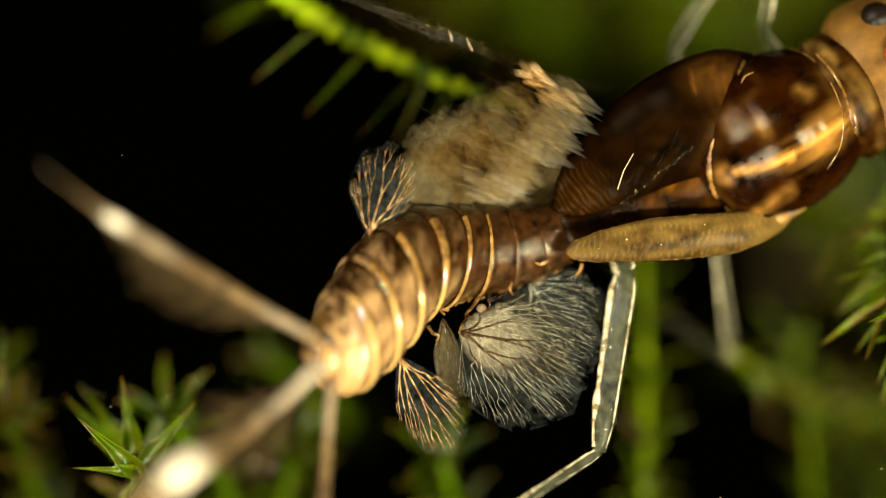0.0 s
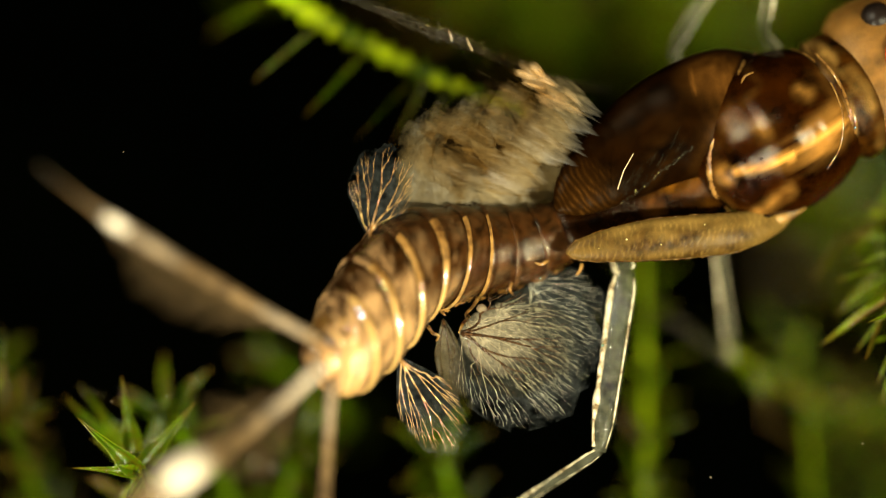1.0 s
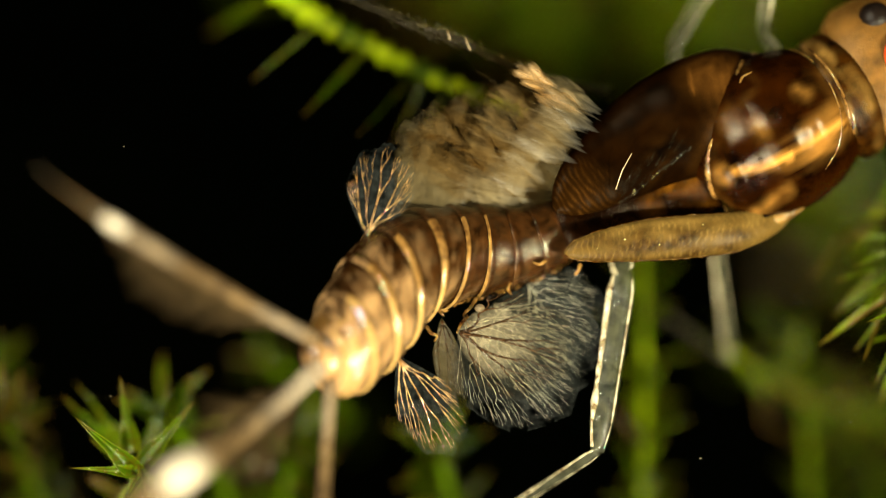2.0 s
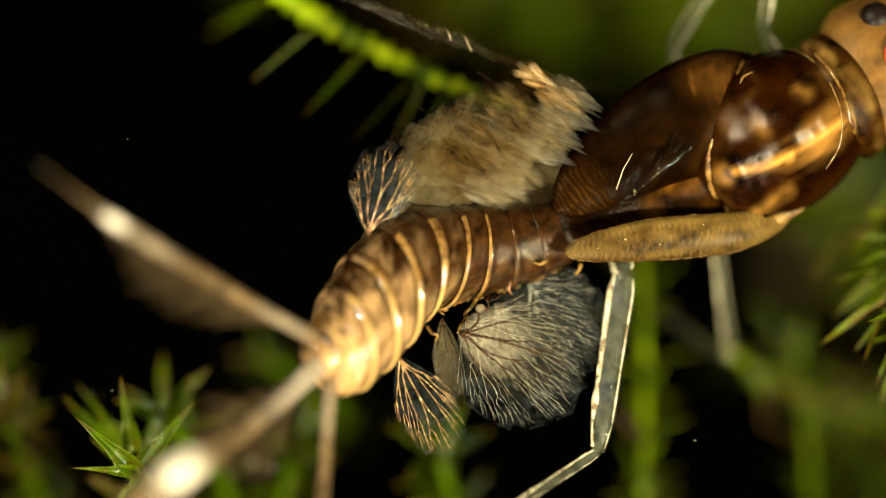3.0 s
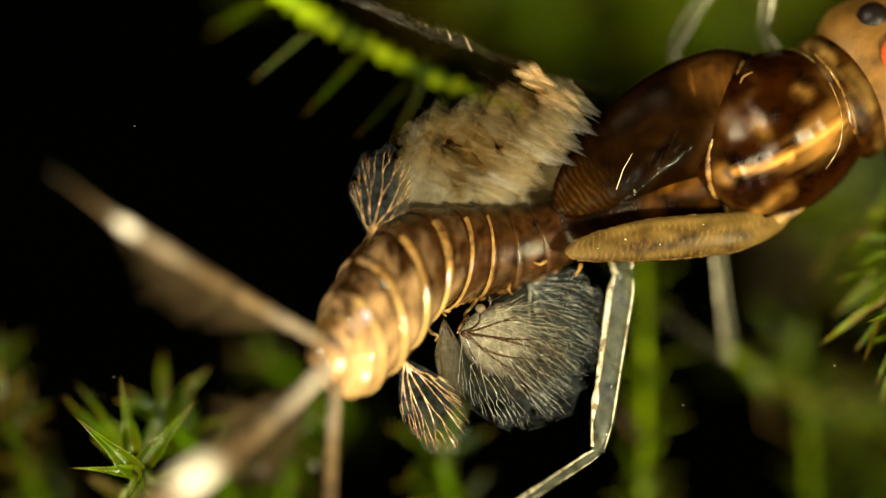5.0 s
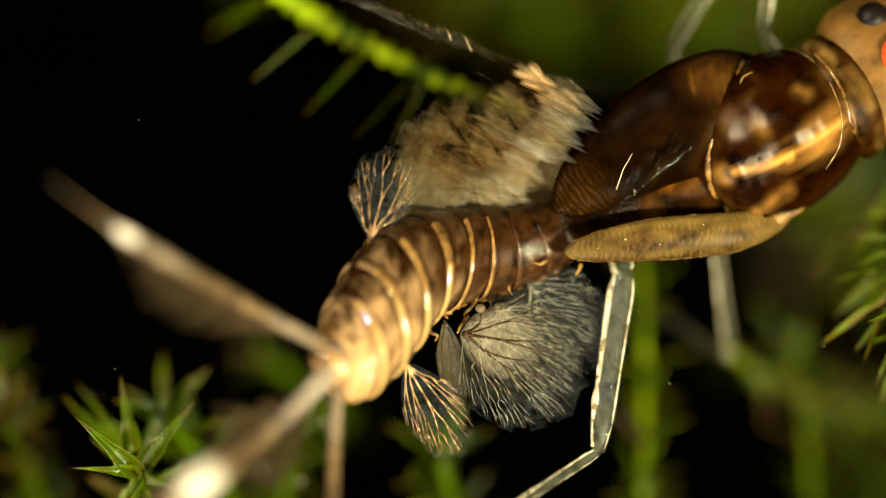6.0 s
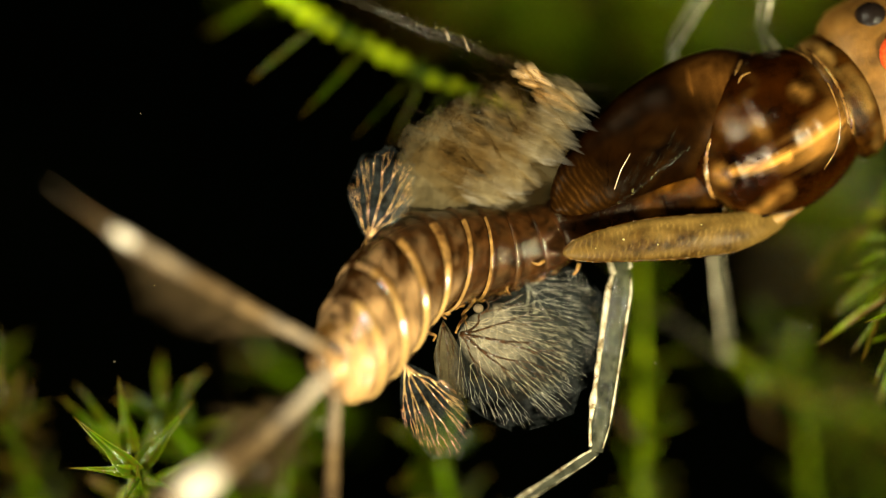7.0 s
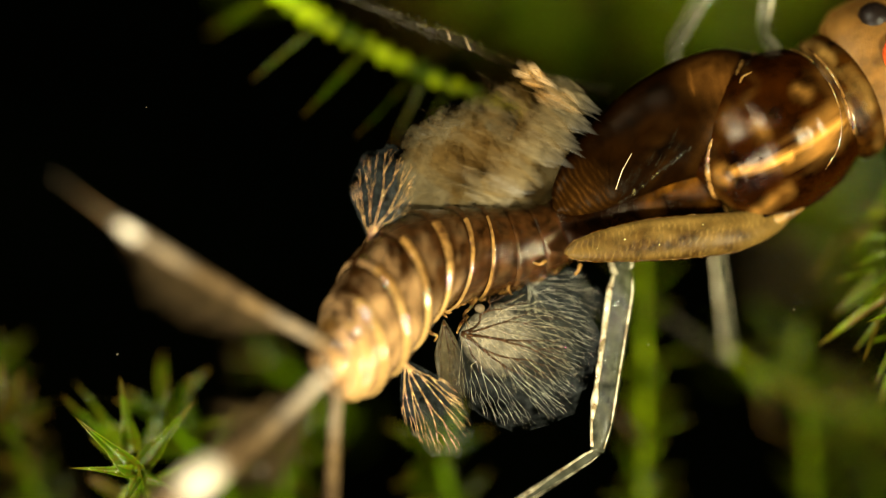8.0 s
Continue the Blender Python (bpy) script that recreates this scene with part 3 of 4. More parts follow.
for n in range(10):
    a, b = CUTS[n], CUTS[n + 1]
    over = 0.10 if n < 9 else 0.0
    cs, rs, sl, m = [], [], [], 14
    for i in range(m + 1):
        x = i / m
        p = spine_at(min(a + (b + over - a) * x, 9.0))
        swell = 0.965 + 0.045 * x + 0.025 * math.sin(math.pi * x)
        if x > 0.80:
            swell += 0.05 * math.sin(min(1, (x - 0.80) / 0.18) * math.pi)
        cs.append(at(*p[:3]))
        sl.append(-34 * max(0.0, min(1.0, (a + (b - a) * x - 1.5) / 4.5)))
        rs.append((p[3] * swell * U / math.sqrt(1 - 0.58 * math.sin(radians(sl[-1])) ** 2), p[4] * swell * U))
    bm = bmesh.new()
    loft(bm, cs, rs, 48, cap=(n == 9), slant=sl)
    for f in bm.faces:
        f.material_index = 0
    seg_faces = list(bm.faces)
    # pale rim faces only on the side where the key lamp's highlight falls
    for i, f in enumerate(seg_faces[: m * 48]):
        if i // 48 >= m - (3 if n > 4 else 2 if n > 2 else 1) and n > 1 and 4 < i % 48 < 32:
            f.material_index = 1
    sg = part("abdomen_segment", bm, [TERGITE, RIM], abdomen, "banded translucent brown segment with a pale rim, painted lighter on its lit flank")
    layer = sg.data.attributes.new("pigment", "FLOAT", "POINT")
    for i in range((m + 1) * 48):
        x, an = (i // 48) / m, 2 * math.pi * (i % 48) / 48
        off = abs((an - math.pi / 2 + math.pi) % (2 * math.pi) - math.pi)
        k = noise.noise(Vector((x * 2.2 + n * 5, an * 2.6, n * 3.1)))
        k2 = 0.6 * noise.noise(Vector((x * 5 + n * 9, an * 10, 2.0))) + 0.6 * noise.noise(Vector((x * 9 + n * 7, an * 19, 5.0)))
        # low: flank towards the lamps, its brightness put into the colour
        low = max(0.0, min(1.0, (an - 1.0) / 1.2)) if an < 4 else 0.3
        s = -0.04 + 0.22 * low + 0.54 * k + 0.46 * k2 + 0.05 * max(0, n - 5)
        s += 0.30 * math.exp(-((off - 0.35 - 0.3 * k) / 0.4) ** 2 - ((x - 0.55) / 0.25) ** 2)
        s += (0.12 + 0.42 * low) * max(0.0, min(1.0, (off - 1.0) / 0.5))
        s -= 0.45 * max(0.0, 1 - x / 0.22) + 0.55 * math.exp(-((x - 0.80) / 0.045) ** 2)
        s += (0.1 + 0.85 * low) * max(0.0, min(1.0, (x - 0.88) / 0.05))
        # last segments paler still, to paint the overexposed tip
        s += 0.22 * max(0, n - 7) * (0.5 + 0.5 * k) + (0.16 if n > 5 else 0.0)
        s = 0.29 + (s - 0.32) * 1.6
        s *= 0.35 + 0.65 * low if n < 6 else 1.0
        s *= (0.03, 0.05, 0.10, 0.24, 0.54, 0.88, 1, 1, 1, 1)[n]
        layer.data[i].value = max(0.0, min(1.0, s))

bm = bmesh.new()
blob(bm, at(574, 630, 1.0), (46 * U, 40 * U, 36 * U), Matrix.Rotation(radians(-40), 4, "Z"), 28, 18, lump=0.06)
ob = part("tail_base", bm, TERGITE, abdomen, "cream rounded tip of the abdomen where the tails start, painted as strongly lit")
# overexposed look of the tip painted as pale tone
pigment(ob, lambda u, v, h: 0.5 + 0.9 * noise.noise(Vector((u * 0.035, v * 0.035, 0))))

# glossy bumps added as wet glints along the lower flank, and pegs at the gill roots
rng = random.Random(11)
for k in range(64):
    p = spine_at(0.5 + 4.4 * k / 63)
    d = spine_at(0.6 + 4.4 * k / 63) - p
    w = p[3] * rng.uniform(0.84, 1.03) / math.hypot(d[0], d[1])
    u, v = p[0] + d[1] * w, p[1] - d[0] * w
    if v < p[1]:
        u, v = p[0] - d[1] * w, p[1] + d[0] * w
    bm = bmesh.new()
    a = rng.uniform(2.5, 7)
    blob(bm, at(u, v, p[2] + rng.uniform(-0.15, 0.1)), (a * 1.3 * U, a * 0.5 * U, 4 * U), Matrix.Rotation(rng.uniform(-0.7, 0.9), 4, "Z"), 12, 8, lump=0.45)
    ob = part("flank_glint", bm, RIM, abdomen, "small glossy bump added as a wet glint on the flank")
    pigment(ob, lambda u, v, h: 0.0)
for rows in ([(1030, 468, -0.34), (1027, 478, -0.3), (1020, 487, -0.3)], [(830, 560, -0.1), (818, 575, 0.0), (812, 590, 0.05)], [(712, 615, 0.2), (707, 632, 0.2), (716, 650, 0.2)], [(650, 448, 0.3), (655, 425, 0.35), (658, 400, 0.35)],
             [(758, 578, 0.0), (766, 590, 0.05), (776, 594, 0.05), (772, 604, 0.0)], [(846, 528, -0.2), (836, 544, -0.15), (824, 558, -0.1), (832, 578, 0.0)], [(905, 500, -0.3), (902, 512, -0.25), (908, 522, -0.3)], [(968, 462, -0.2), (958, 468, -0.15), (946, 464, -0.2)]):
    bm = bmesh.new()
    wire(bm, [at(*p) for p in smooth_path(rows, 4)], 4 * U, 2 * U, 8)
    ob = part("gill_stalk", bm, RIM, nymph, "short golden-brown stalk at a gill root")
    pigment(ob, lambda u, v, h: max(0.0, 0.7 * noise.noise(Vector((u * 0.2, v * 0.2, 1)))))

bm = bmesh.new()
blob(bm, at(852, 546, -0.05), (9 * U, 8 * U, 8 * U), None, 16, 10, 0.08)
ob = part("gill_bulb", bm, TAIL, nymph, "pearly bulb at a gill root")
pigment(ob, lambda u, v, h: 0.25)

# gills: skin plates with branched air tubes, built flat in their own space
rng = random.Random(7)


def gill_plate(length, width, lobes, seed, wave, coarse=0.0, bore=0.008, fan=78, thin=0.5, mains=7):
    """A fan-shaped plate from its root along +x, and its air tubes."""
    q = random.Random(seed)
    bm = bmesh.new()
    nx, ny = 22, 44
    grid, ph = [], q.uniform(0, 6)
    nick = [q.uniform(-1, 1) for _ in range(ny + 1)]
    wide = math.sin(radians(min(fan, 60)))
    for i in range(nx + 1):
        x = i / nx
        row = []
        for j in range(ny + 1):
            y = 2 * j / ny - 1
            an = radians(fan) * y
            reach = math.cos(radians(72) * y) ** 0.55 * (1 + lobes * (0.6 * math.sin(y * 14 + ph) + 0.4 * nick[j]) * x ** 2)
            px = length * x * reach * math.cos(an * 0.9)
            py = width * 1.25 * x ** 0.85 * reach * math.sin(an) / wide
            z = wave * (math.sin(3.2 * x + ph) * 0.5 + 0.5 * math.cos(2.4 * y + ph)) * x + coarse * math.sin(13 * y + ph + 2 * x) * x
            row.append(bm.verts.new(Vector((px, py, z))))
        grid.append(row)
    for i in range(nx):
        for j in range(ny):
            bm.faces.new((grid[i][j], grid[i + 1][j], grid[i + 1][j + 1], grid[i][j + 1]))
    bm.verts.index_update()
    soft = 0.3 if thin > 0.5 else 0.55
    edge = [thin * max(0.0, (i / nx - soft) / (1 - soft)) ** 1.5 + (0.5 * abs(2 * j / ny - 1) ** 4 if thin > 0.5 else 0.0) - (0.05 if i == nx and thin < 0.4 else 0.0) for i in range(nx + 1) for j in range(ny + 1)]

    def surface(x, y):
        i, j = max(0, min(nx, x * nx)), max(0, min(ny, (y + 1) / 2 * ny))
        i0, j0 = min(int(i), nx - 1), min(int(j), ny - 1)
        a, b = i - i0, j - j0
        g = grid
        return (g[i0][j0].co * (1 - a) * (1 - b) + g[i0 + 1][j0].co * a * (1 - b) + g[i0][j0 + 1].co * (1 - a) * b + g[i0 + 1][j0 + 1].co * a * b)
    tubes = bmesh.new()

    def limb(x0, y0, x1, y1, spread, r, level):
        """A tube over the plate in its own (along, across) measure, forking again and again towards the rim."""
        pts, n, bow = [], 5, q.uniform(-0.35, 0.35) * (y1 - y0) + q.uniform(-0.025, 0.025)
        for i in range(n + 1):
            s = i / n
            pts.append(surface(x0 + (x1 - x0) * s, max(-0.98, min(0.98, y0 + (y1 - y0) * s + bow * math.sin(math.pi * s)))) + Vector((0, 0, r * 0.5)))
        wire(tubes, pts, r, r * 0.6, 4)
        if level:
            left = 0.97 - x1
            for sg in (-1, 1):
                step = left if level == 1 else left * q.uniform(0.42, 0.62)
                limb(x1, y1, min(0.975, x1 + step * q.uniform(0.55, 1.1)), y1 + sg * spread * q.uniform(0.2, 0.8), spread * 0.52, r * 0.6, level - 1)
    for k in range(mains):
        y = ((k + 0.5) / mains * 2 - 1) * 0.92
        limb(0.02, y * 0.3, q.uniform(0.2, 0.5), y + q.uniform(-0.3, 0.3) / mains, 0.92 / mains, length * bore * q.uniform(0.7, 1.4), 3)
    return bm, tubes, edge


def gill_blade(length, width, lobes, seed, wave, coarse, bore, thin):
    """A long soft lobe along +x with feathered ends, and its air tubes."""
    q = random.Random(seed)
    bm, tubes, edge, grid = bmesh.new(), bmesh.new(), [], []
    nx, ny, ph = 30, 24, q.uniform(0, 6)
    teeth = q.choice((3, 4, 5))
    for i in range(nx + 1):
        x = i / nx
        w = width * (0.30 + 0.70 * math.sin(math.pi * min(1, 0.06 + 0.74 * x)) ** 0.7)
        bow = 0.06 * length * math.sin(2.2 * x + ph)
        row = []
        for j in range(ny + 1):
            y = 2 * j / ny - 1
            scallop = abs(math.sin(teeth * 1.57 * (y + 1) + 0.3 * math.sin(ph)))
            px = length * (x * (1 - 0.20 * abs(y) ** 2.2) + lobes * (scallop - 0.5) * x ** 5)
            row.append(bm.verts.new((px, y * w * (1 - 0.35 * max(0, x - 0.8) / 0.2) + bow, wave * math.sin(3 * x + ph) + coarse * math.sin(3 * y + ph + 3 * x))))
            edge.append(min(1.0, thin * 0.8 * (max(0, x - 0.72) / 0.28) ** 1.6 + (max(0, 0.55 - x) / 0.55) ** 0.8 + 0.75 * abs(y) ** 3))
        grid.append(row)
    for i in range(nx):
        for j in range(ny):
            bm.faces.new((grid[i][j], grid[i + 1][j], grid[i + 1][j + 1], grid[i][j + 1]))
    for k in range(3):
        j = 6 + 6 * k
        i0, i1 = q.randint(6, 12), q.randint(17, 23)
        wire(tubes, [grid[i][j].co + Vector((0, 0, length * bore)) for i in range(i0, i1, 2)], length * bore, length * bore * 0.5, 4)
    bm.verts.index_update()
    return bm, tubes, edge


GILLS = []


def gill(root, aim, roll, length, width, skin, tube, seed, lobes=0.05, wave=0.05, coarse=0.0, swing=14, phase=0.0, follow=0.0, label="clear leaf-shaped gill", bore=0.008, fan=78, thin=0.3, mains=7, blade=False):
    """root, aim: plan places; roll: degrees about its own length."""
    plate, tubes, edge = gill_blade(length * U, width * U, lobes, seed, wave * MM, coarse * MM, bore, thin) if blade else gill_plate(length * U, width * U, lobes, seed, wave * MM, coarse * MM, bore, fan, thin, mains)
    g = part("gill", plate, skin, nymph, label, origin=(0, 0, 0))
    layer = g.data.attributes.new("thinness", "FLOAT", "POINT")
    for i, value in enumerate(edge):
        layer.data[i].value = value
    layer = g.data.attributes.new("tip", "FLOAT", "POINT")
    for i, v in enumerate(g.data.vertices):
        layer.data[i].value = max(0.0, min(1.0, (v.co.x / (length * U) - 0.72) / 0.3)) * (0.55 if blade else 0.0)
    tb = part("air_tube", tubes, tube, g, "fine branched air tube system", origin=(0, 0, 0))
    tb.location = (0, 0, 0)
    x = (aim - root).normalized()
    z = (Vector((0, 0, 1)) - x * x.z).normalized()
    y = z.cross(x)
    m = Matrix((x, y, z)).transposed().to_4x4()
    base = Matrix.Translation(root - BASE) @ m @ pose(0, 0, 0, roll)
    g.matrix_basis = base
    GILLS.append((g, base, swing, phase, follow))
    return g


# lower side
gill(at(706, 630, 0.2), at(800, 800, 0.05), 10, 198, 74, GILL, TRACHEA, 3, swing=3, phase=0.3, follow=1.0, label="small clear fan gill with golden air tubes", bore=0.0076, fan=50, mains=5, lobes=0.05, thin=0.14)
gill(at(812, 588, 0.06), at(985, 625, 0.05), 10, 205, 104, GILL_MILKY_LIT, TRACHEA_DARK, 5, swing=6, phase=0.0, follow=0.4, bore=0.012, thin=1.0, mains=5, label="milky leaf-shaped gill, painted brighter as lit, with dark branched air tubes")
gill(at(822, 566, -0.10), at(965, 690, -0.1), -6, 250, 122, GILL, TRACHEA_PALE, 8, lobes=0.03, thin=0.14, swing=6, phase=0.8, follow=0.3, bore=0.0031, mains=11, label="broad clear gill with fine forked air tubes")
gill(at(875, 535, -0.28), at(1000, 640, -0.25), 8, 222, 112, GILL, TRACHEA_PALE, 11, lobes=0.03, thin=0.14, swing=6, phase=1.6, follow=0.2, bore=0.0031, mains=11, label="broad clear gill with fine forked air tubes")
gill(at(935, 500, -0.45), at(1030, 600, -0.4), 0, 165, 95, GILL, TRACHEA_PALE, 14, lobes=0.03, thin=0.14, swing=6, phase=2.4, follow=0.1, mains=8, bore=0.004, label="broad clear gill with fine forked air tubes")
gill(at(784, 562, -0.12), at(804, 700, -0.25), 12, 150, 36, GILL_HAZE, TRACHEA_DARK, 17, swing=4, phase=0.6, follow=0.6, bore=0.008, fan=50, mains=3, label="small hazy gill behind the fan gill")
# upper side: broad sheets that rise from the body, then narrow lobes that lie over them
gill(at(652, 420, 0.35), at(698, 262, 0.2), 12, 172, 80, GILL, TRACHEA, 21, swing=4, phase=0.2, follow=0.8, label="small clear fan gill with golden air tubes", bore=0.0076, fan=50, mains=5, thin=0.14)
for n, (ru, rv, au, av, ln, wd) in enumerate([(745, 425, 782, 240, 195, 88), (765, 412, 800, 185, 240, 115), (820, 402, 865, 150, 255, 115), (870, 395, 925, 110, 275, 90),
                                             (905, 390, 975, 150, 240, 90), (935, 385, 1005, 200, 195, 80), (790, 330, 800, 190, 150, 80)]):
    gill(at(ru, rv, -0.25 - 0.07 * n), at(au, av, 0.05 - 0.12 * n), 18, ln, wd, GILL_HAZE, TRACHEA_TAN, 31 + n, lobes=0.03, wave=0.06, coarse=0.004, swing=7, phase=0.9 * n, follow=0.3 - 0.05 * n,
         label="tan ruffled gill with a feathered edge", bore=0.0007, fan=60, thin=0.5, mains=2)
LOBES = [(930, 368, 0.44), (964, 358, 0.46), (992, 330, 0.5), (1014, 302, 0.52), (1036, 276, 0.54), (1054, 246, 0.55), (1064, 214, 0.56), (1022, 192, 0.62), (985, 166, 0.66),
         (905, 300, 0.55), (935, 250, 0.6), (860, 330, 0.5), (840, 270, 0.6), (960, 215, 0.6), (835, 318, 0.6), (815, 365, 0.5), (790, 330, 0.65), (800, 280, 0.7), (775, 375, 0.5)]
for n, (tu, tv, slope) in enumerate(LOBES):
    ln, wd = (215, 38) if n < 7 else (125, 25) if n < 9 else (180, 48) if n < 16 else (150, 52)
    k = 1 / math.hypot(1, slope)
    gill(at(tu - ln * k, tv - ln * slope * k, 0.12 - 0.025 * n), at(tu, tv, 0.10 - 0.025 * n), 16, ln * 1.03, wd, GILL_CREAM if n in (7, 8) else GILL_TAN, TRACHEA_TAN, 51 + n, lobes=0.07, wave=0.05, coarse=0.012, swing=5, phase=0.5 * n, follow=0.3,
         label="cream narrow gill lobe with a feathered tip" if n in (7, 8) else "tan narrow gill lobe with a feathered tip", bore=0.0009, thin=1.3 if n < 3 else 0.6 if n < 7 else 1.0, blade=True)

gill(at(905, 250, -0.10), at(862, 140, -0.35), 10, 128, 62, GILL, TRACHEA_TAN, 91, lobes=0.05, swing=4, phase=1.1, follow=0.2, bore=0.003, fan=46, mains=8, label="thin clear gill with fine hair-like air tubes")
gill(at(1000, 190, -0.30), at(915, 98, -0.40), 14, 120, 22, GILL_CREAM, TRACHEA_TAN, 93, lobes=0.12, wave=0.03, coarse=0.02, swing=4, phase=1.9, follow=0.1, bore=0.002, thin=0.9, blade=True, label="cream narrow gill lobe with a ragged tip")

for n, (tu, tv) in enumerate([(950, 138), (972, 150), (996, 166), (1010, 182), (1030, 192), (1040, 208)]):
    ln, an = 70 + 14 * (n % 3), 0.57 + 0.22 * ((n * 2) % 3 - 1)
    gill(at(tu - ln * math.cos(an), tv - ln * math.sin(an), -0.02 - 0.02 * n), at(tu, tv, -0.02 - 0.03 * n), 14 - 4 * (n % 3), ln, 10, GILL_CREAM, TRACHEA_TAN, 101 + n, lobes=0.28, wave=0.02, coarse=0.015, swing=4, phase=0.6 * n, follow=0.1, bore=0.003, thin=0.8, blade=True,
         label="short cream gill filament with a ragged tip")

# legs
def leg(rows, bits, label):
    """rows (u, v, h, r) per joint chain."""
    out = None
    for i, (name, a, b, ra, rb) in enumerate(bits):
        bm = bmesh.new()
        p, q = Vector(rows[a]), Vector(rows[b])
        cs, rs = [], []
        for k in range(41):
            s = k / 40
            w = ra + (rb - ra) * s
            w *= 0.55 + 0.45 * min(1, math.sin(math.pi * min(1, s * 0.94 + 0.05)) * 2.2)
            x = p + (q - p) * s
            cs.append(at(*x))
            rs.append((w * U, w * U * 0.75))
        loft(bm, cs, rs, 16)
        tan = (cs[-1] - cs[0]).normalized()
        side = tan.cross(Vector((0, 0, 1))).normalized()
        # pale strips along both edges paint the leg's highlights, wider on one side
        for sg in (-1, 1):
            loft(bm, [x + side * (sg * y[0] * 0.80) + Vector((0, 0, y[1] * 0.5)) for x, y in zip(cs[1:-1], rs[1:-1])], [y[0] * (0.25 if sg > 0 else 0.09) * (0.75 + 0.7 * noise.noise(x * 4000) + 0.1 * noise.noise(x * 24000)) for x, y in zip(cs[1:-1], rs[1:-1])], 8, mat=1)
        host = nymph if out is None else out
        ob = part(name, bm, [LEG, LEG_GLINT], host, label if out is None else "")
        pigment(ob, lambda u, v, h: max(0.0, 0.1 + 0.8 * noise.noise(Vector((u * 0.05, v * 0.05, 3)))))
        out = out or ob


leg([(1098, 455, -0.55), (1107, 480, -0.45), (1060, 800, -0.1), (1000, 838, -0.3), (900, 905, -0.9), (815, 916, -3.1)],
    [("leg", 1, 2, 26, 21), ("hip", 0, 1, 20, 22), ("shin", 2, 4, 11, 8), ("foot", 4, 5, 7, 4)], "pale glassy leg")
leg([(1270, 430, -1.5), (1280, 520, -2.1), (1296, 640, -2.7), (1143, 535, -4.2)],
    [("leg", 0, 2, 12, 10), ("shin", 2, 3, 7, 5)], "pale glassy leg under the body")
leg([(1230, 190, -1.6), (1190, 90, -1.6), (1200, 30, -1.5), (1260, -30, -1.4)], [("leg", 0, 1, 9, 9), ("shin", 1, 3, 12, 15)], "pale glassy leg")
leg([(1400, 120, -1.3), (1350, 60, -1.2), (1370, -60, -1.0)], [("leg", 0, 1, 9, 10), ("shin", 1, 2, 11, 12)], "pale glassy leg")

# tail filaments with side hairs
TAILS = []


def tail(rows, hair, seed, label, joint=(-900, 0, 1), root=0.0, reach=0.74):
    q = random.Random(seed)
    pts = smooth_path(rows, 10)
    cs = [at(*p[:3]) for p in pts]
    bm = bmesh.new()
    loft(bm, cs, [p[3] * U for p in pts], 14, shape=lambda i, a: 1.06 if i % 4 == 0 else 1.0)
    ob = part("tail_filament", bm, TAIL, nymph, label, origin=cs[0])
    # pale blob round the joint is a bright highlight put into the colour
    pigment(ob, lambda u, v, h: 0.02 + 0.12 * max(0, math.sin(math.hypot(u - rows[0][0], v - rows[0][1]) / 42)) + max(0, 1.3 - 1.3 * math.hypot(u - joint[0], v - joint[1]) / joint[2]) + root * max(0, 1 - math.hypot(u - rows[0][0], v - rows[0][1]) / 190))
    bm = bmesh.new()
    last = int(len(cs) * reach)
    for i in range(6, last):
        tan = (cs[i + 1] - cs[i - 1]).normalized()
        for side, long in hair:
            for k in range(7):
                d = (tan.cross(Vector((0, 0, 1))) * side + tan * 0.45 + Vector((0, 0, q.uniform(-0.25, 0.1)))).normalized()
                s = cs[i] + (cs[i + 1] - cs[i]) * (k / 5)
                ln = long * U * q.uniform(0.25, 1.1) * min(1, (i - 4) / 10) * min(1, (last - i) / 16)
                wire(bm, [s, s + d * ln * 0.5 + tan * ln * 0.05, s + d * ln + tan * ln * 0.2], 2.2 * U, 0.8 * U, 3)
    part("hair_fringe", bm, HAIR, ob, "fringe of fine brown hairs", origin=cs[0])
    TAILS.append(ob)
    return ob


tail([(560, 600, 1.1, 16), (480, 556, 1.5, 14), (380, 498, 1.95, 14), (290, 445, 2.45, 13), (205, 393, 2.75, 12), (168, 366, 2.88, 5), (125, 334, 3.05, 1.4), (70, 292, 3.25, 0.4)], [(-1, 95)], 1, "banded pale tail filament with a hair fringe", (205, 393, 34), reach=0.58)
tail([(568, 645, 1.1, 20), (500, 708, 1.5, 18), (420, 770, 2.0, 21), (325, 832, 2.6, 34), (230, 905, 3.0, 30)], [(1, 105), (-1, 115)], 2, "thick pale tail filament with hair fringes", (325, 832, 60), root=0.25)
tail([(588, 655, 0.95, 15), (582, 740, 1.2, 13), (576, 830, 1.4, 12), (568, 940, 1.85, 12)], [(1, 10)], 3, "slim pale tail filament")


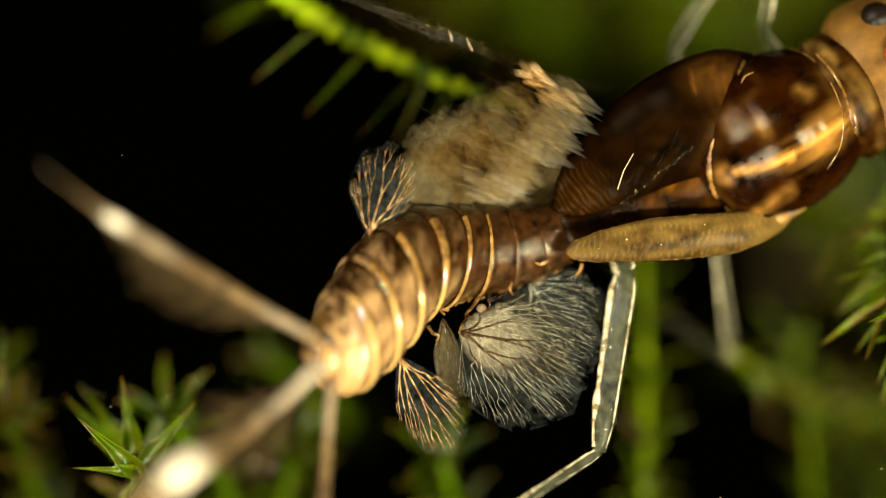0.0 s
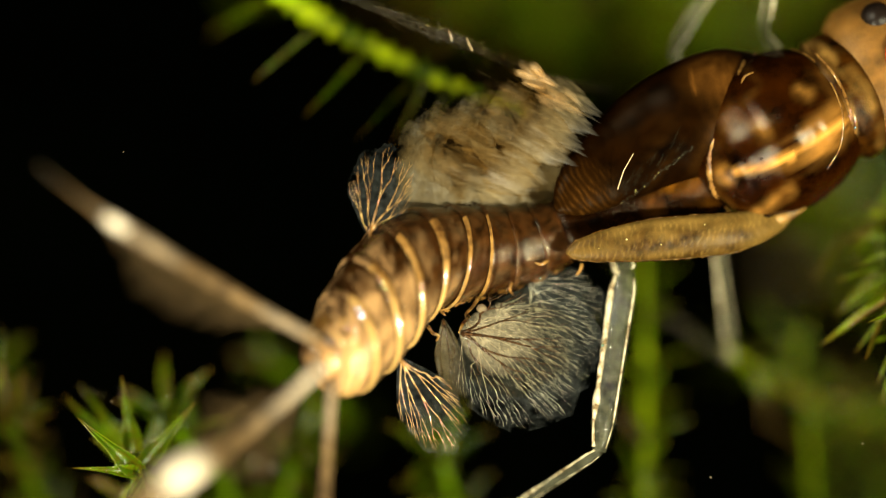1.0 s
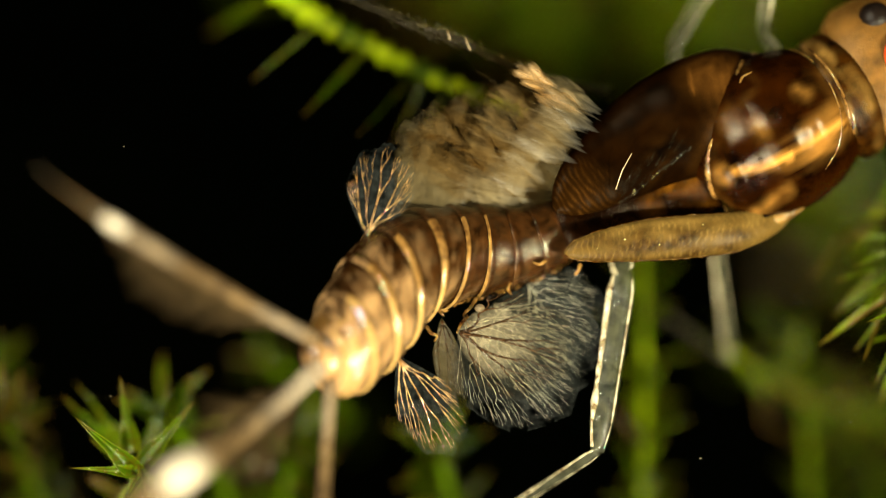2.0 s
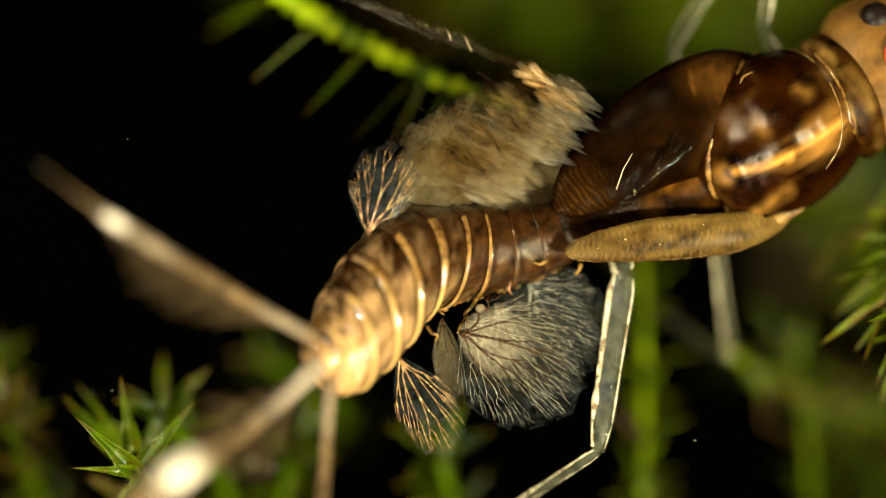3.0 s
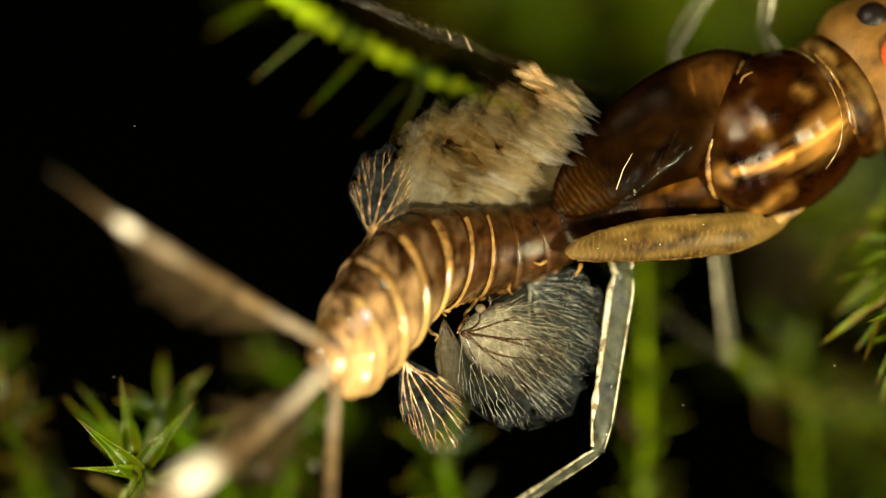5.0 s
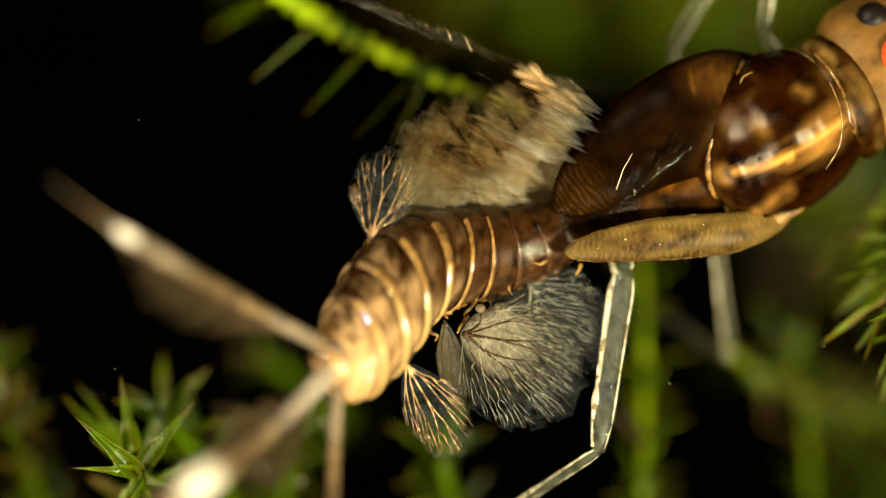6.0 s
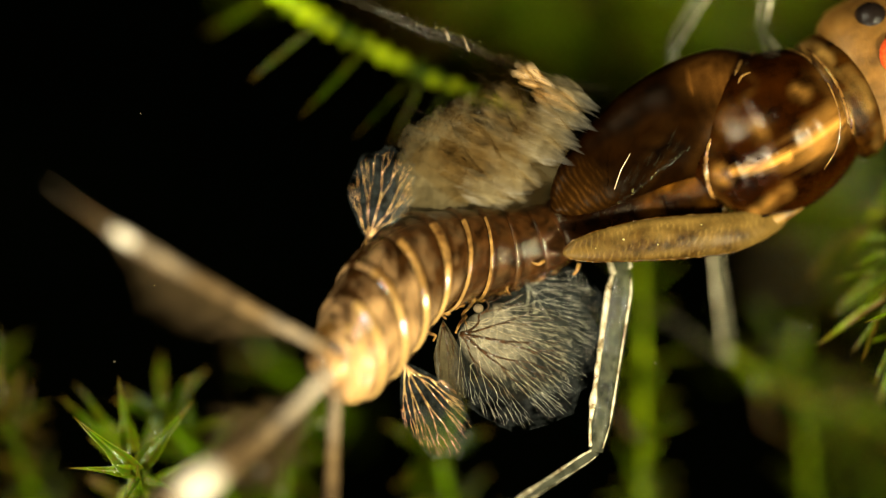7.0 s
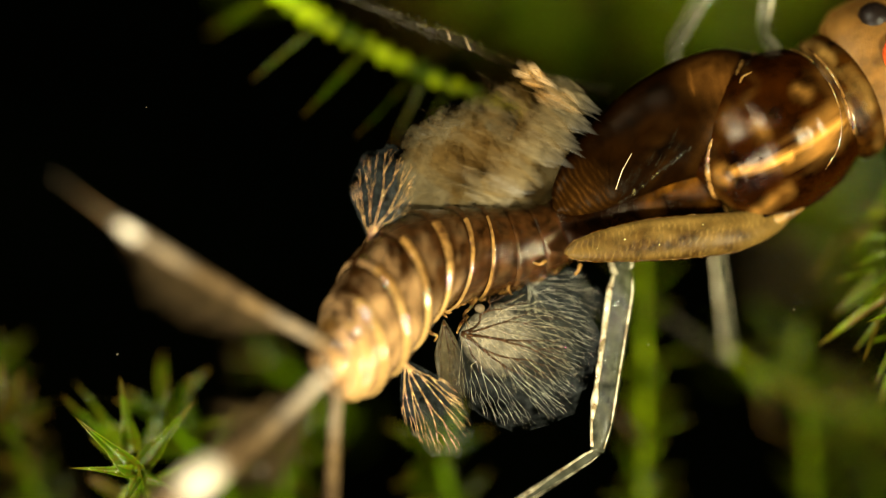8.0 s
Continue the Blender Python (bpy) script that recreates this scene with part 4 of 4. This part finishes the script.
# ---------------------------------------------------------------- moss
def leaf_mesh(name, narrow, curl, fold, material, broad=False):
    """One pointed leaf of unit length along +x, with a midrib, a thickened border painted pale for edge glints, and
    small teeth.
    """
    me = bpy.data.meshes.new(name)
    bm = bmesh.new()
    rows = []
    for i in range(25):
        x = i / 24
        w = narrow * (0.45 + 1.3 * x) * (1 - x) ** 0.8 if x > 0.12 else narrow * (0.45 + 1.3 * x) * 0.9
        if broad:
            w = narrow * (1 - x) ** 0.85 * (0.8 + 0.35 * math.sin(math.pi * min(1, x * 2.2)) if x < 0.45 else 0.8)
        z = curl * x * x + 0.012 * math.sin(x * 11)
        tooth, back = w * (1.05 if i % 2 else 0.97), 0.015 if i % 2 == 0 else 0
        border = min(w * 0.4, 0.012)
        row = []
        for y, lift in ((-tooth, 1.0), (border - w, 0.9), (-w * 0.45, 0.3), (0, 0), (w * 0.45, 0.3), (w - border, 0.9), (tooth, 1.0)):
            row.append(bm.verts.new((x - (back if abs(y) >= w * 0.96 else 0), y, z + fold * w * lift - (0.02 if y == 0 else 0) + (0.006 if lift == 0.9 else 0))))
        rows.append(row)
    for a, b in zip(rows, rows[1:]):
        for k in range(6):
            f = bm.faces.new((a[k], b[k], b[k + 1], a[k + 1]))
            f.material_index = 1 if k in (0, 5) else 0
            f.smooth = True
    bm.to_mesh(me)
    bm.free()
    me.materials.append(material)
    me.materials.append(MOSS_EDGE_GLINT)
    return me


LEAVES = [leaf_mesh("leaf", 0.14, 0.14, 0.5, MOSS), leaf_mesh("leaf", 0.125, -0.14, 0.6, MOSS), leaf_mesh("leaf", 0.15, 0.22, 0.45, MOSS), leaf_mesh("leaf", 0.11, 0.05, 0.7, MOSS)]
YOUNG = [leaf_mesh("leaf", 0.13, 0.16, 0.5, MOSS_YOUNG), leaf_mesh("leaf", 0.12, -0.18, 0.6, MOSS_YOUNG), leaf_mesh("leaf", 0.10, 0.3, 0.6, MOSS_YOUNG)]
BROAD = [leaf_mesh("leaf", 0.15, 0.10, 0.9, MOSS, True), leaf_mesh("leaf", 0.13, -0.16, 1.0, MOSS_YOUNG, True), leaf_mesh("leaf", 0.16, 0.2, 0.8, MOSS, True)]
OLD = [leaf_mesh("leaf", 0.13, 0.15, 0.5, MOSS_OLD)]


def shoot(rows, leaf_len, gap, open_deg, seed, label, stem_r=14, old=0.1, tuft=0, group="moss shoots", extra=(), slim=1.0, skin=None, leaves=None, bead=0.12):
    """A moss shoot along rows (u, v, h): stem and spirally set leaves; tuft: leaves in a star at the tip."""
    q = random.Random(seed)
    pts = [at(*p) for p in smooth_path(rows, 12)]
    top = thing("moss_shoot", pts[0], label, "moss", group)
    bm = bmesh.new()
    n = len(pts)
    loft(bm, pts, [stem_r * U * (1 - 0.5 * i / n) * (1 + bead * math.sin(i * 1.7)) for i in range(n)], 8)
    foot = at(rows[0][0], rows[0][1], -16.2)
    loft(bm, [pts[0] + (foot - pts[0]) * (k / 6) for k in range(7)], [stem_r * U * (1 + 0.06 * k) for k in range(7)], 8)
    part("stem", bm, skin or MOSS_STEM, top)
    run, since, turn = 0.0, 0.0, q.uniform(0, 6)

    def put(p, tan, angle, turn, ln):
        side = tan.orthogonal().normalized()
        side = Matrix.Rotation(turn, 3, tan) @ side
        x = (tan * math.cos(angle) + side * math.sin(angle)).normalized()
        z = (tan * math.sin(angle) - side * math.cos(angle)).normalized()
        y = z.cross(x)
        ob = new("leaf", q.choice(OLD) if q.random() < old else q.choice(leaves or LEAVES))
        ob.parent = top
        ob.matrix_basis = Matrix.Translation(p - pts[0]) @ Matrix((x, y, z)).transposed().to_4x4() @ Matrix.Diagonal((ln, ln, ln, 1))
    for i in range(1, n):
        d = pts[i] - pts[i - 1]
        since += d.length / U
        if since >= gap:
            since = 0
            turn += 2.4 + q.uniform(-0.25, 0.25)
            put(pts[i], d.normalized(), radians(open_deg + q.uniform(-14, 14)), turn, leaf_len * U * q.uniform(0.75, 1.15))
    for k, (u, v, h, u2, v2, h2) in enumerate(extra):
        p, e = at(u, v, h), at(u2, v2, h2)
        x = (e - p).normalized()
        y = Vector((0, 0, 1)).cross(x).normalized()
        y = Matrix.Rotation(q.uniform(-0.5, 0.5), 3, x) @ y
        ob = new("leaf", (leaves or LEAVES)[k % len(leaves or LEAVES)])
        ob.parent = top
        ln = (e - p).length
        ob.matrix_basis = Matrix.Translation(p - pts[0]) @ Matrix((x, y, x.cross(y))).transposed().to_4x4() @ Matrix.Diagonal((ln, ln * slim, ln * slim, 1))
    for k in range(tuft):
        put(pts[-1], (pts[-1] - pts[-3]).normalized(), radians(q.uniform(35, 92)), k * 2.4, leaf_len * U * q.uniform(0.8, 1.25))
    return top


shoot([(440, -60, -2.0), (520, 5, -2.0), (600, 52, -2.0), (700, 104, -2.0), (800, 150, -1.8), (930, 200, -1.6)], 150, 900, 62, 1, "bright green moss stem with thin pointed leaves", 22, bead=0.45,
      extra=[(490, -10, -2.2, 375, 62, -3.4), (760, 130, -1.9, 695, 260, -1.8), (800, 152, -2.0, 742, 250, -1.9), (850, 175, -2.2, 800, 262, -2.1), (720, 125, -1.8, 775, 95, -1.8), (560, 50, -1.8, 448, 142, -1.5), (650, 90, -1.9, 536, 214, -1.5), (735, 135, -1.9, 628, 247, -1.4)], slim=0.3)
shoot([(300, 1000, -3.6), (262, 900, -2.0), (245, 838, -0.5)], 120, 40, 66, 2, "green moss shoot with a star of pointed leaves", 13, leaves=BROAD,
      extra=[(246, 834, -0.3, 133, 733, 0.05), (240, 838, -0.3, 134, 826, 0.1), (236, 800, -0.8, 214, 662, -0.7), (252, 826, -0.5, 350, 708, -0.6), (250, 842, -0.3, 205, 920, -0.1), (262, 842, -0.3, 330, 870, -0.2),
             (252, 905, -0.6, 246, 816, -0.15), (222, 800, -1.4, 140, 672, -1.4), (262, 795, -1.4, 300, 670, -1.5), (225, 812, -1.3, 110, 700, -1.4), (280, 850, -0.9, 390, 800, -1.0)], slim=0.8, old=0.3)
q = random.Random(3)
# tiny bright grains added in place of glints on the leaf edges
leaf_glints = tagged(thing("sediment", at(240, 825, -0.2), "bright grains added as glints on the moss leaves", "sediment"), kind="stuff")
bm = bmesh.new()
for a, b, n in [((134, 735, 0.06), (236, 815, -0.2), 16), ((130, 828, 0.12), (215, 835, -0.1), 12), ((345, 718, 0.0), (270, 790, -0.2), 26), ((215, 790, -0.1), (275, 860, -0.15), 12), ((5, 700, -0.4), (60, 830, -0.4), 8), ((160, 690, -1.2), (280, 760, -1.0), 8)]:
    for k in range(n):
        if k % 3:
            continue
        s = q.random() ** 1.3
        p = at(*[x + (y - x) * s for x, y in zip(a, b)]) + Vector((q.uniform(-4, 4), q.uniform(-6, 6), q.uniform(0, 4))) * U
        r = q.choice((0.4, 0.5, 0.7, 1.3))
        blob(bm, p, (r * U, r * U * 0.8, r * U), None, 8, 6, 0.2)
part("grain", bm, BRIGHT_SPECK, leaf_glints)
shoot([(120, 980, -4.5), (60, 860, -3.4), (20, 740, -2.2)], 100, 16, 50, 3, "brown-green moss shoot in shade", 10, tuft=6, old=0.6, skin=MOSS)
shoot([(-90, 800, -4.2), (-50, 720, -3.6), (-10, 660, -3.2)], 90, 16, 50, 4, "dark green moss shoot in shade", 16, tuft=5)
shoot([(600, 740, -5.5), (540, 680, -4.8), (470, 640, -4.2)], 62, 20, 50, 5, "dark green moss shoot in shade", 16, tuft=5, skin=MOSS)
shoot([(420, 1000, -4.5), (400, 860, -3.2), (330, 780, -2.2), (300, 745, -1.8)], 125, 18, 60, 22, "dark green moss shoot in shade", 14, tuft=6, skin=MOSS)
shoot([(100, 1060, -6.0), (50, 1010, -5.4), (20, 950, -5.0)], 90, 18, 60, 23, "dark green moss shoot in shade", 14, tuft=6, old=0.3)
shoot([(520, 1000, -4.5), (500, 900, -3.6), (520, 800, -3.0)], 130, 18, 60, 24, "dull green moss shoot", 14, tuft=6, skin=MOSS)
shoot([(860, 1000, -4.5), (810, 900, -3.2), (780, 815, -2.6)], 110, 16, 60, 6, "dull green moss shoot", 16, tuft=7, skin=MOSS)
shoot([(1130, 1000, -4.0), (1140, 860, -3.2), (1142, 680, -3.4), (1140, 480, -3.4), (1120, 300, -3.6)], 92, 11, 58, 7, "upright yellow-green moss stem", 9, old=0.06, leaves=YOUNG)
shoot([(1450, 1050, -5.0), (1440, 880, -4.4), (1425, 740, -4.4), (1400, 600, -5.0)], 95, 13, 58, 8, "upright yellow-green moss stem", 5, old=0.06, leaves=YOUNG)
shoot([(1620, 1040, -7.0), (1570, 900, -6.4), (1530, 780, -6.2), (1510, 690, -6.4)], 105, 14, 52, 29, "upright yellow-green moss stem", 5, old=0.06, skin=MOSS)
shoot([(1290, 620, -3.6), (1360, 670, -4.0), (1450, 705, -4.4), (1600, 760, -5.0)], 100, 11, 56, 9, "bent yellow-green moss stem", 5, old=0.2, bead=0.35)
shoot([(1680, 250, -3.0), (1640, 380, -1.8), (1600, 500, -0.8), (1590, 560, -0.5)], 72, 12, 45, 10, "green moss shoot with narrow curled leaves", 14, old=0.25, slim=0.5, leaves=YOUNG + OLD,
      extra=[(1545, 500, -1.2, 1488, 546, -1.3), (1590, 500, -0.9, 1455, 614, -0.7), (1600, 545, -0.3, 1529, 576, 0.0), (1560, 560, -0.8, 1527, 642, -0.5), (1600, 470, -1.2, 1520, 520, -1.2), (1590, 600, -0.8, 1550, 680, -0.7), (1590, 440, -1.0, 1508, 470, -0.9), (1585, 520, -0.7, 1496, 580, -0.6), (1600, 420, -1.3, 1516, 416, -1.2),
             (1570, 470, -1.2, 1480, 500, -1.1), (1580, 540, -0.9, 1508, 622, -0.9), (1600, 380, -1.5, 1530, 360, -1.5), (1590, 590, -1.0, 1536, 612, -0.8), (1560, 455, -1.6, 1478, 468, -1.7), (1580, 495, -1.5, 1470, 560, -1.5), (1570, 380, -1.8, 1486, 430, -1.9), (1600, 610, -1.2, 1560, 720, -1.3), (1585, 450, -1.4, 1500, 530, -1.3)])
shoot([(1640, 240, -3.5), (1590, 330, -2.8), (1540, 400, -2.3)], 72, 12, 45, 11, "olive moss shoot with narrow curled leaves", 12, old=0.5, slim=0.5, leaves=OLD + YOUNG,
      extra=[(1500, 405, -2.2, 1430, 502, -2.0), (1560, 400, -2.0, 1500, 460, -1.8), (1545, 380, -2.2, 1465, 400, -2.2), (1570, 430, -1.8, 1520, 480, -1.7)])
for k, (u, v) in enumerate([(820, -60), (960, 10), (1000, -120), (1160, -30), (1400, -60), (1280, 30), (1500, 420)]):
    shoot([(u + 40, v + 90, -12.0), (u, v, -10.5), (u - 50, v - 60, -9.5)], 190, 22, 60, 40 + k, "deep blurred moss shoot in the shade", 22, old=0.35, tuft=6, group="deep moss shoots", skin=MOSS, leaves=YOUNG if 2 < k < 6 else None)


# ---------------------------------------------------------------- debris and motes
q = random.Random(5)
top = thing("debris_thread", at(600, -10, -0.5), "grey-brown thread of fine debris over the moss stem", "debris")
path = [at(*p) for p in smooth_path([(570, -22, -0.55), (640, 4, -0.48), (700, 30, -0.42), (760, 56, -0.40), (800, 66, -0.42), (840, 84, -0.50), (900, 112, -0.62), (980, 142, -0.8), (1080, 160, -1.0)], 22)]
n = len(path)
bm = bmesh.new()
for k in range(5):
    shift = Vector((0, q.uniform(-9, 9), q.uniform(-6, 6))) * U
    loft(bm, [p + shift + Vector((q.uniform(-2, 2), q.uniform(-3, 3), q.uniform(-3, 3))) * U for p in path], [q.uniform(0.4, 1.3) * U for _ in path], 5)
part("thread", bm, DEBRIS, top)
bm = bmesh.new()
for i, p in enumerate(path):
    thick = 1.0 if 40 < i < 110 else 0.45
    for k in range(int(9 * thick)):
        y = q.gauss(0, 8 * thick)
        blob(bm, p + Vector((q.uniform(-5, 5), y, q.uniform(-5, 5))) * U, (q.uniform(0.6, 2.4) * U, q.uniform(0.5, 1.6) * U, 1.2 * U), Matrix.Rotation(q.uniform(0, 3), 4, "Z"), 6, 4, 0.3)
part("crumb", bm, DEBRIS, top)
bm = bmesh.new()
for i, p in enumerate(path[:140]):
    if q.random() < 0.4:
        blob(bm, p + Vector((q.uniform(-8, 8), q.uniform(2, 14), q.uniform(3, 7))) * U, (q.uniform(0.4, 1.1) * U, q.uniform(0.4, 0.8) * U, 0.6 * U), Matrix.Rotation(q.uniform(0, 3), 4, "Z"), 7, 5, 0.3)
part("speck", bm, BRIGHT_SPECK, top, "bright glinting specks in the debris")
for rows in ([(826, 66, -0.34), (830, 78, -0.34), (836, 90, -0.30)], [(793, 52, -0.36), (797, 62, -0.34), (800, 72, -0.33)]):
    bm = bmesh.new()
    wire(bm, [at(*p) for p in smooth_path(rows, 5)], 0.35 * U, 0.6 * U, 6)
    part("hook", bm, SILVER, top, "short bright hook in the debris")

MOTES = []
for rows, r in [([(0, 1275, 882), (1.0, 1258, 845), (1.5, 1250, 828), (3.5, 1228, 765), (4.5, 1220, 735), (6.5, 1175, 660), (8.0, 1150, 610)], 2.4),
                ([(0, 1560, 830), (1.5, 1515, 765), (3.5, 1500, 700), (4.5, 1487, 665), (7.0, 1437, 580), (8.0, 1408, 548)], 2.6),
                ([(0, 216, 275), (1.5, 220, 265), (3.5, 231, 240), (4.5, 237, 229), (8.0, 262, 190)], 1.3),
                ([(0, 196, 720), (4.0, 202, 680), (7.0, 208, 640), (8.0, 211, 627)], 2.4)]:
    bm = bmesh.new()
    blob(bm, at(*rows[0][1:], 0.1), (r * U, r * U * 0.8, r * U), None, 10, 6, 0.2)
    ob = tagged(part("drifting_mote", bm, BUBBLE, origin=at(*rows[0][1:], 0.1)), "tiny pale mote drifting in the water", "particle", "drifting motes")
    MOTES.append((ob, [(t, Matrix.Translation(at(u, v, 0.1))) for t, u, v in rows]))
for rows, h in [([(0, 575, 740), (1.5, 575, 738), (3.0, 570, 741), (3.5, 585, 742), (4.5, 585, 745), (6.0, 576, 748), (7.5, 578, 750), (8.0, 588, 746)], 1.7),
                ([(0, 484, 827), (3.0, 482, 828), (3.5, 496, 828), (3.7, 519, 823), (3.85, 548, 780), (4.0, 564, 741), (4.3, 567, 771), (4.5, 564, 787), (4.7, 562, 804), (5.8, 541, 848), (6.0, 534, 852), (6.5, 516, 861), (8.0, 490, 900)], 1.9),
                ([(0, 451, 818), (3.0, 450, 819), (3.6, 462, 825), (8.0, 466, 832)], 2.3)]:
    bm = bmesh.new()
    blob(bm, at(*rows[0][1:], h), (6 * U, 6 * U, 6 * U), None, 16, 10)
    ob = tagged(part("air_bubble", bm, BUBBLE, origin=at(*rows[0][1:], h)), "tiny clear bubble drifting beside the tail", "bubble", "bubbles")
    MOTES.append((ob, [(t, Matrix.Translation(at(u, v, h))) for t, u, v in rows]))


FLAKE = cuticle("orange_flake", (0.07, 0.028, 0.005), (0.34, 0.17, 0.04), rough=0.4, mottle=0.1, see=0.15)
bm = bmesh.new()
blob(bm, at(590, 625, 0.4), (17 * U, 42 * U, 12 * U), None, 18, 12, 0.25)
flake = tagged(part("drifting_flake", bm, FLAKE, origin=at(590, 625, 0.4)), "orange flake of debris sinking past the tails", "debris")
pigment(flake, lambda u, v, h: 0.4)
MOTES.append((flake, [(t, Matrix.Translation(at(u, v, h)) @ Matrix.Rotation(radians(r), 4, "Z")) for t, u, v, h, r in [
    (0, 590, 625, 0.4, -50), (3.2, 590, 625, 0.4, -50), (3.5, 500, 692, 1.2, -50), (3.7, 508, 742, 1.4, -40), (4.0, 541, 801, 1.6, -18), (4.3, 543, 843, 1.6, -20), (4.5, 548, 870, 1.6, 0), (4.7, 553, 915, 1.6, 10), (5.8, 580, 1100, 1.2, 40), (8.0, 600, 1300, 0.5, 60)]]))


# ---------------------------------------------------------------- motion
def sway(t, keys):
    """Smooth value between keyed (t, value) rows."""
    for (a, x), (b, y) in zip(keys, keys[1:]):
        if t <= b:
            s = max(0.0, min(1.0, (t - a) / (b - a)))
            s = s * s * (3 - 2 * s)
            return x + (y - x) * s
    return keys[-1][1]


PITCH = [(0, 0.0), (3.1, 0.0), (3.5, 0.034), (4.0, 0.045), (4.5, 0.038), (6.0, 0.036), (7.5, 0.036), (8.0, 0.046)]
YAW = [(0, 0.0), (0.5, 0.005), (1.0, 0.005), (1.5, 0.009), (3.0, 0.0), (3.5, -0.010), (4.0, -0.004), (4.5, 0.005), (6.0, 0.030), (6.5, 0.034), (7.5, 0.036), (8.0, 0.021)]
BEAT = 0.8


def motions():
    times = [round(k * 0.1, 2) for k in range(81)]
    home = Matrix.Translation(ROOT - BASE)

    def bend(t, share=1.0):
        turn = Matrix.Rotation(sway(t, YAW) * share, 4, "Z") @ Matrix.Rotation(sway(t, PITCH) * share, 4, "Y")
        return home @ turn @ home.inverted()
    walk(abdomen, [(t, bend(t) @ home) for t in times])
    for ob, share in zip(TAILS, (1.0, 1.0, 0.65)):
        b = ob.matrix_basis.copy()
        walk(ob, [(t, bend(t, share) @ b) for t in times])
    for ob, rows in MOTES:
        walk(ob, rows)
    h = head.matrix_basis.copy()
    walk(head, [(t, Matrix.Translation((-d * U, 0, 0)) @ h) for t, d in [(0, 0), (3.5, -0.5), (4.0, 2), (4.5, 4), (6.0, 5), (7.5, 5), (8.0, 1.5)]])
    for g, base, swing, phase, follow in GILLS:
        walk(g, [(t, bend(t, follow) @ base @ pose(0, 0, 0, swing * 0.6 * math.cos(2 * math.pi * t / BEAT - phase), swing * math.sin(2 * math.pi * t / BEAT - phase))) for t in times])


motions()
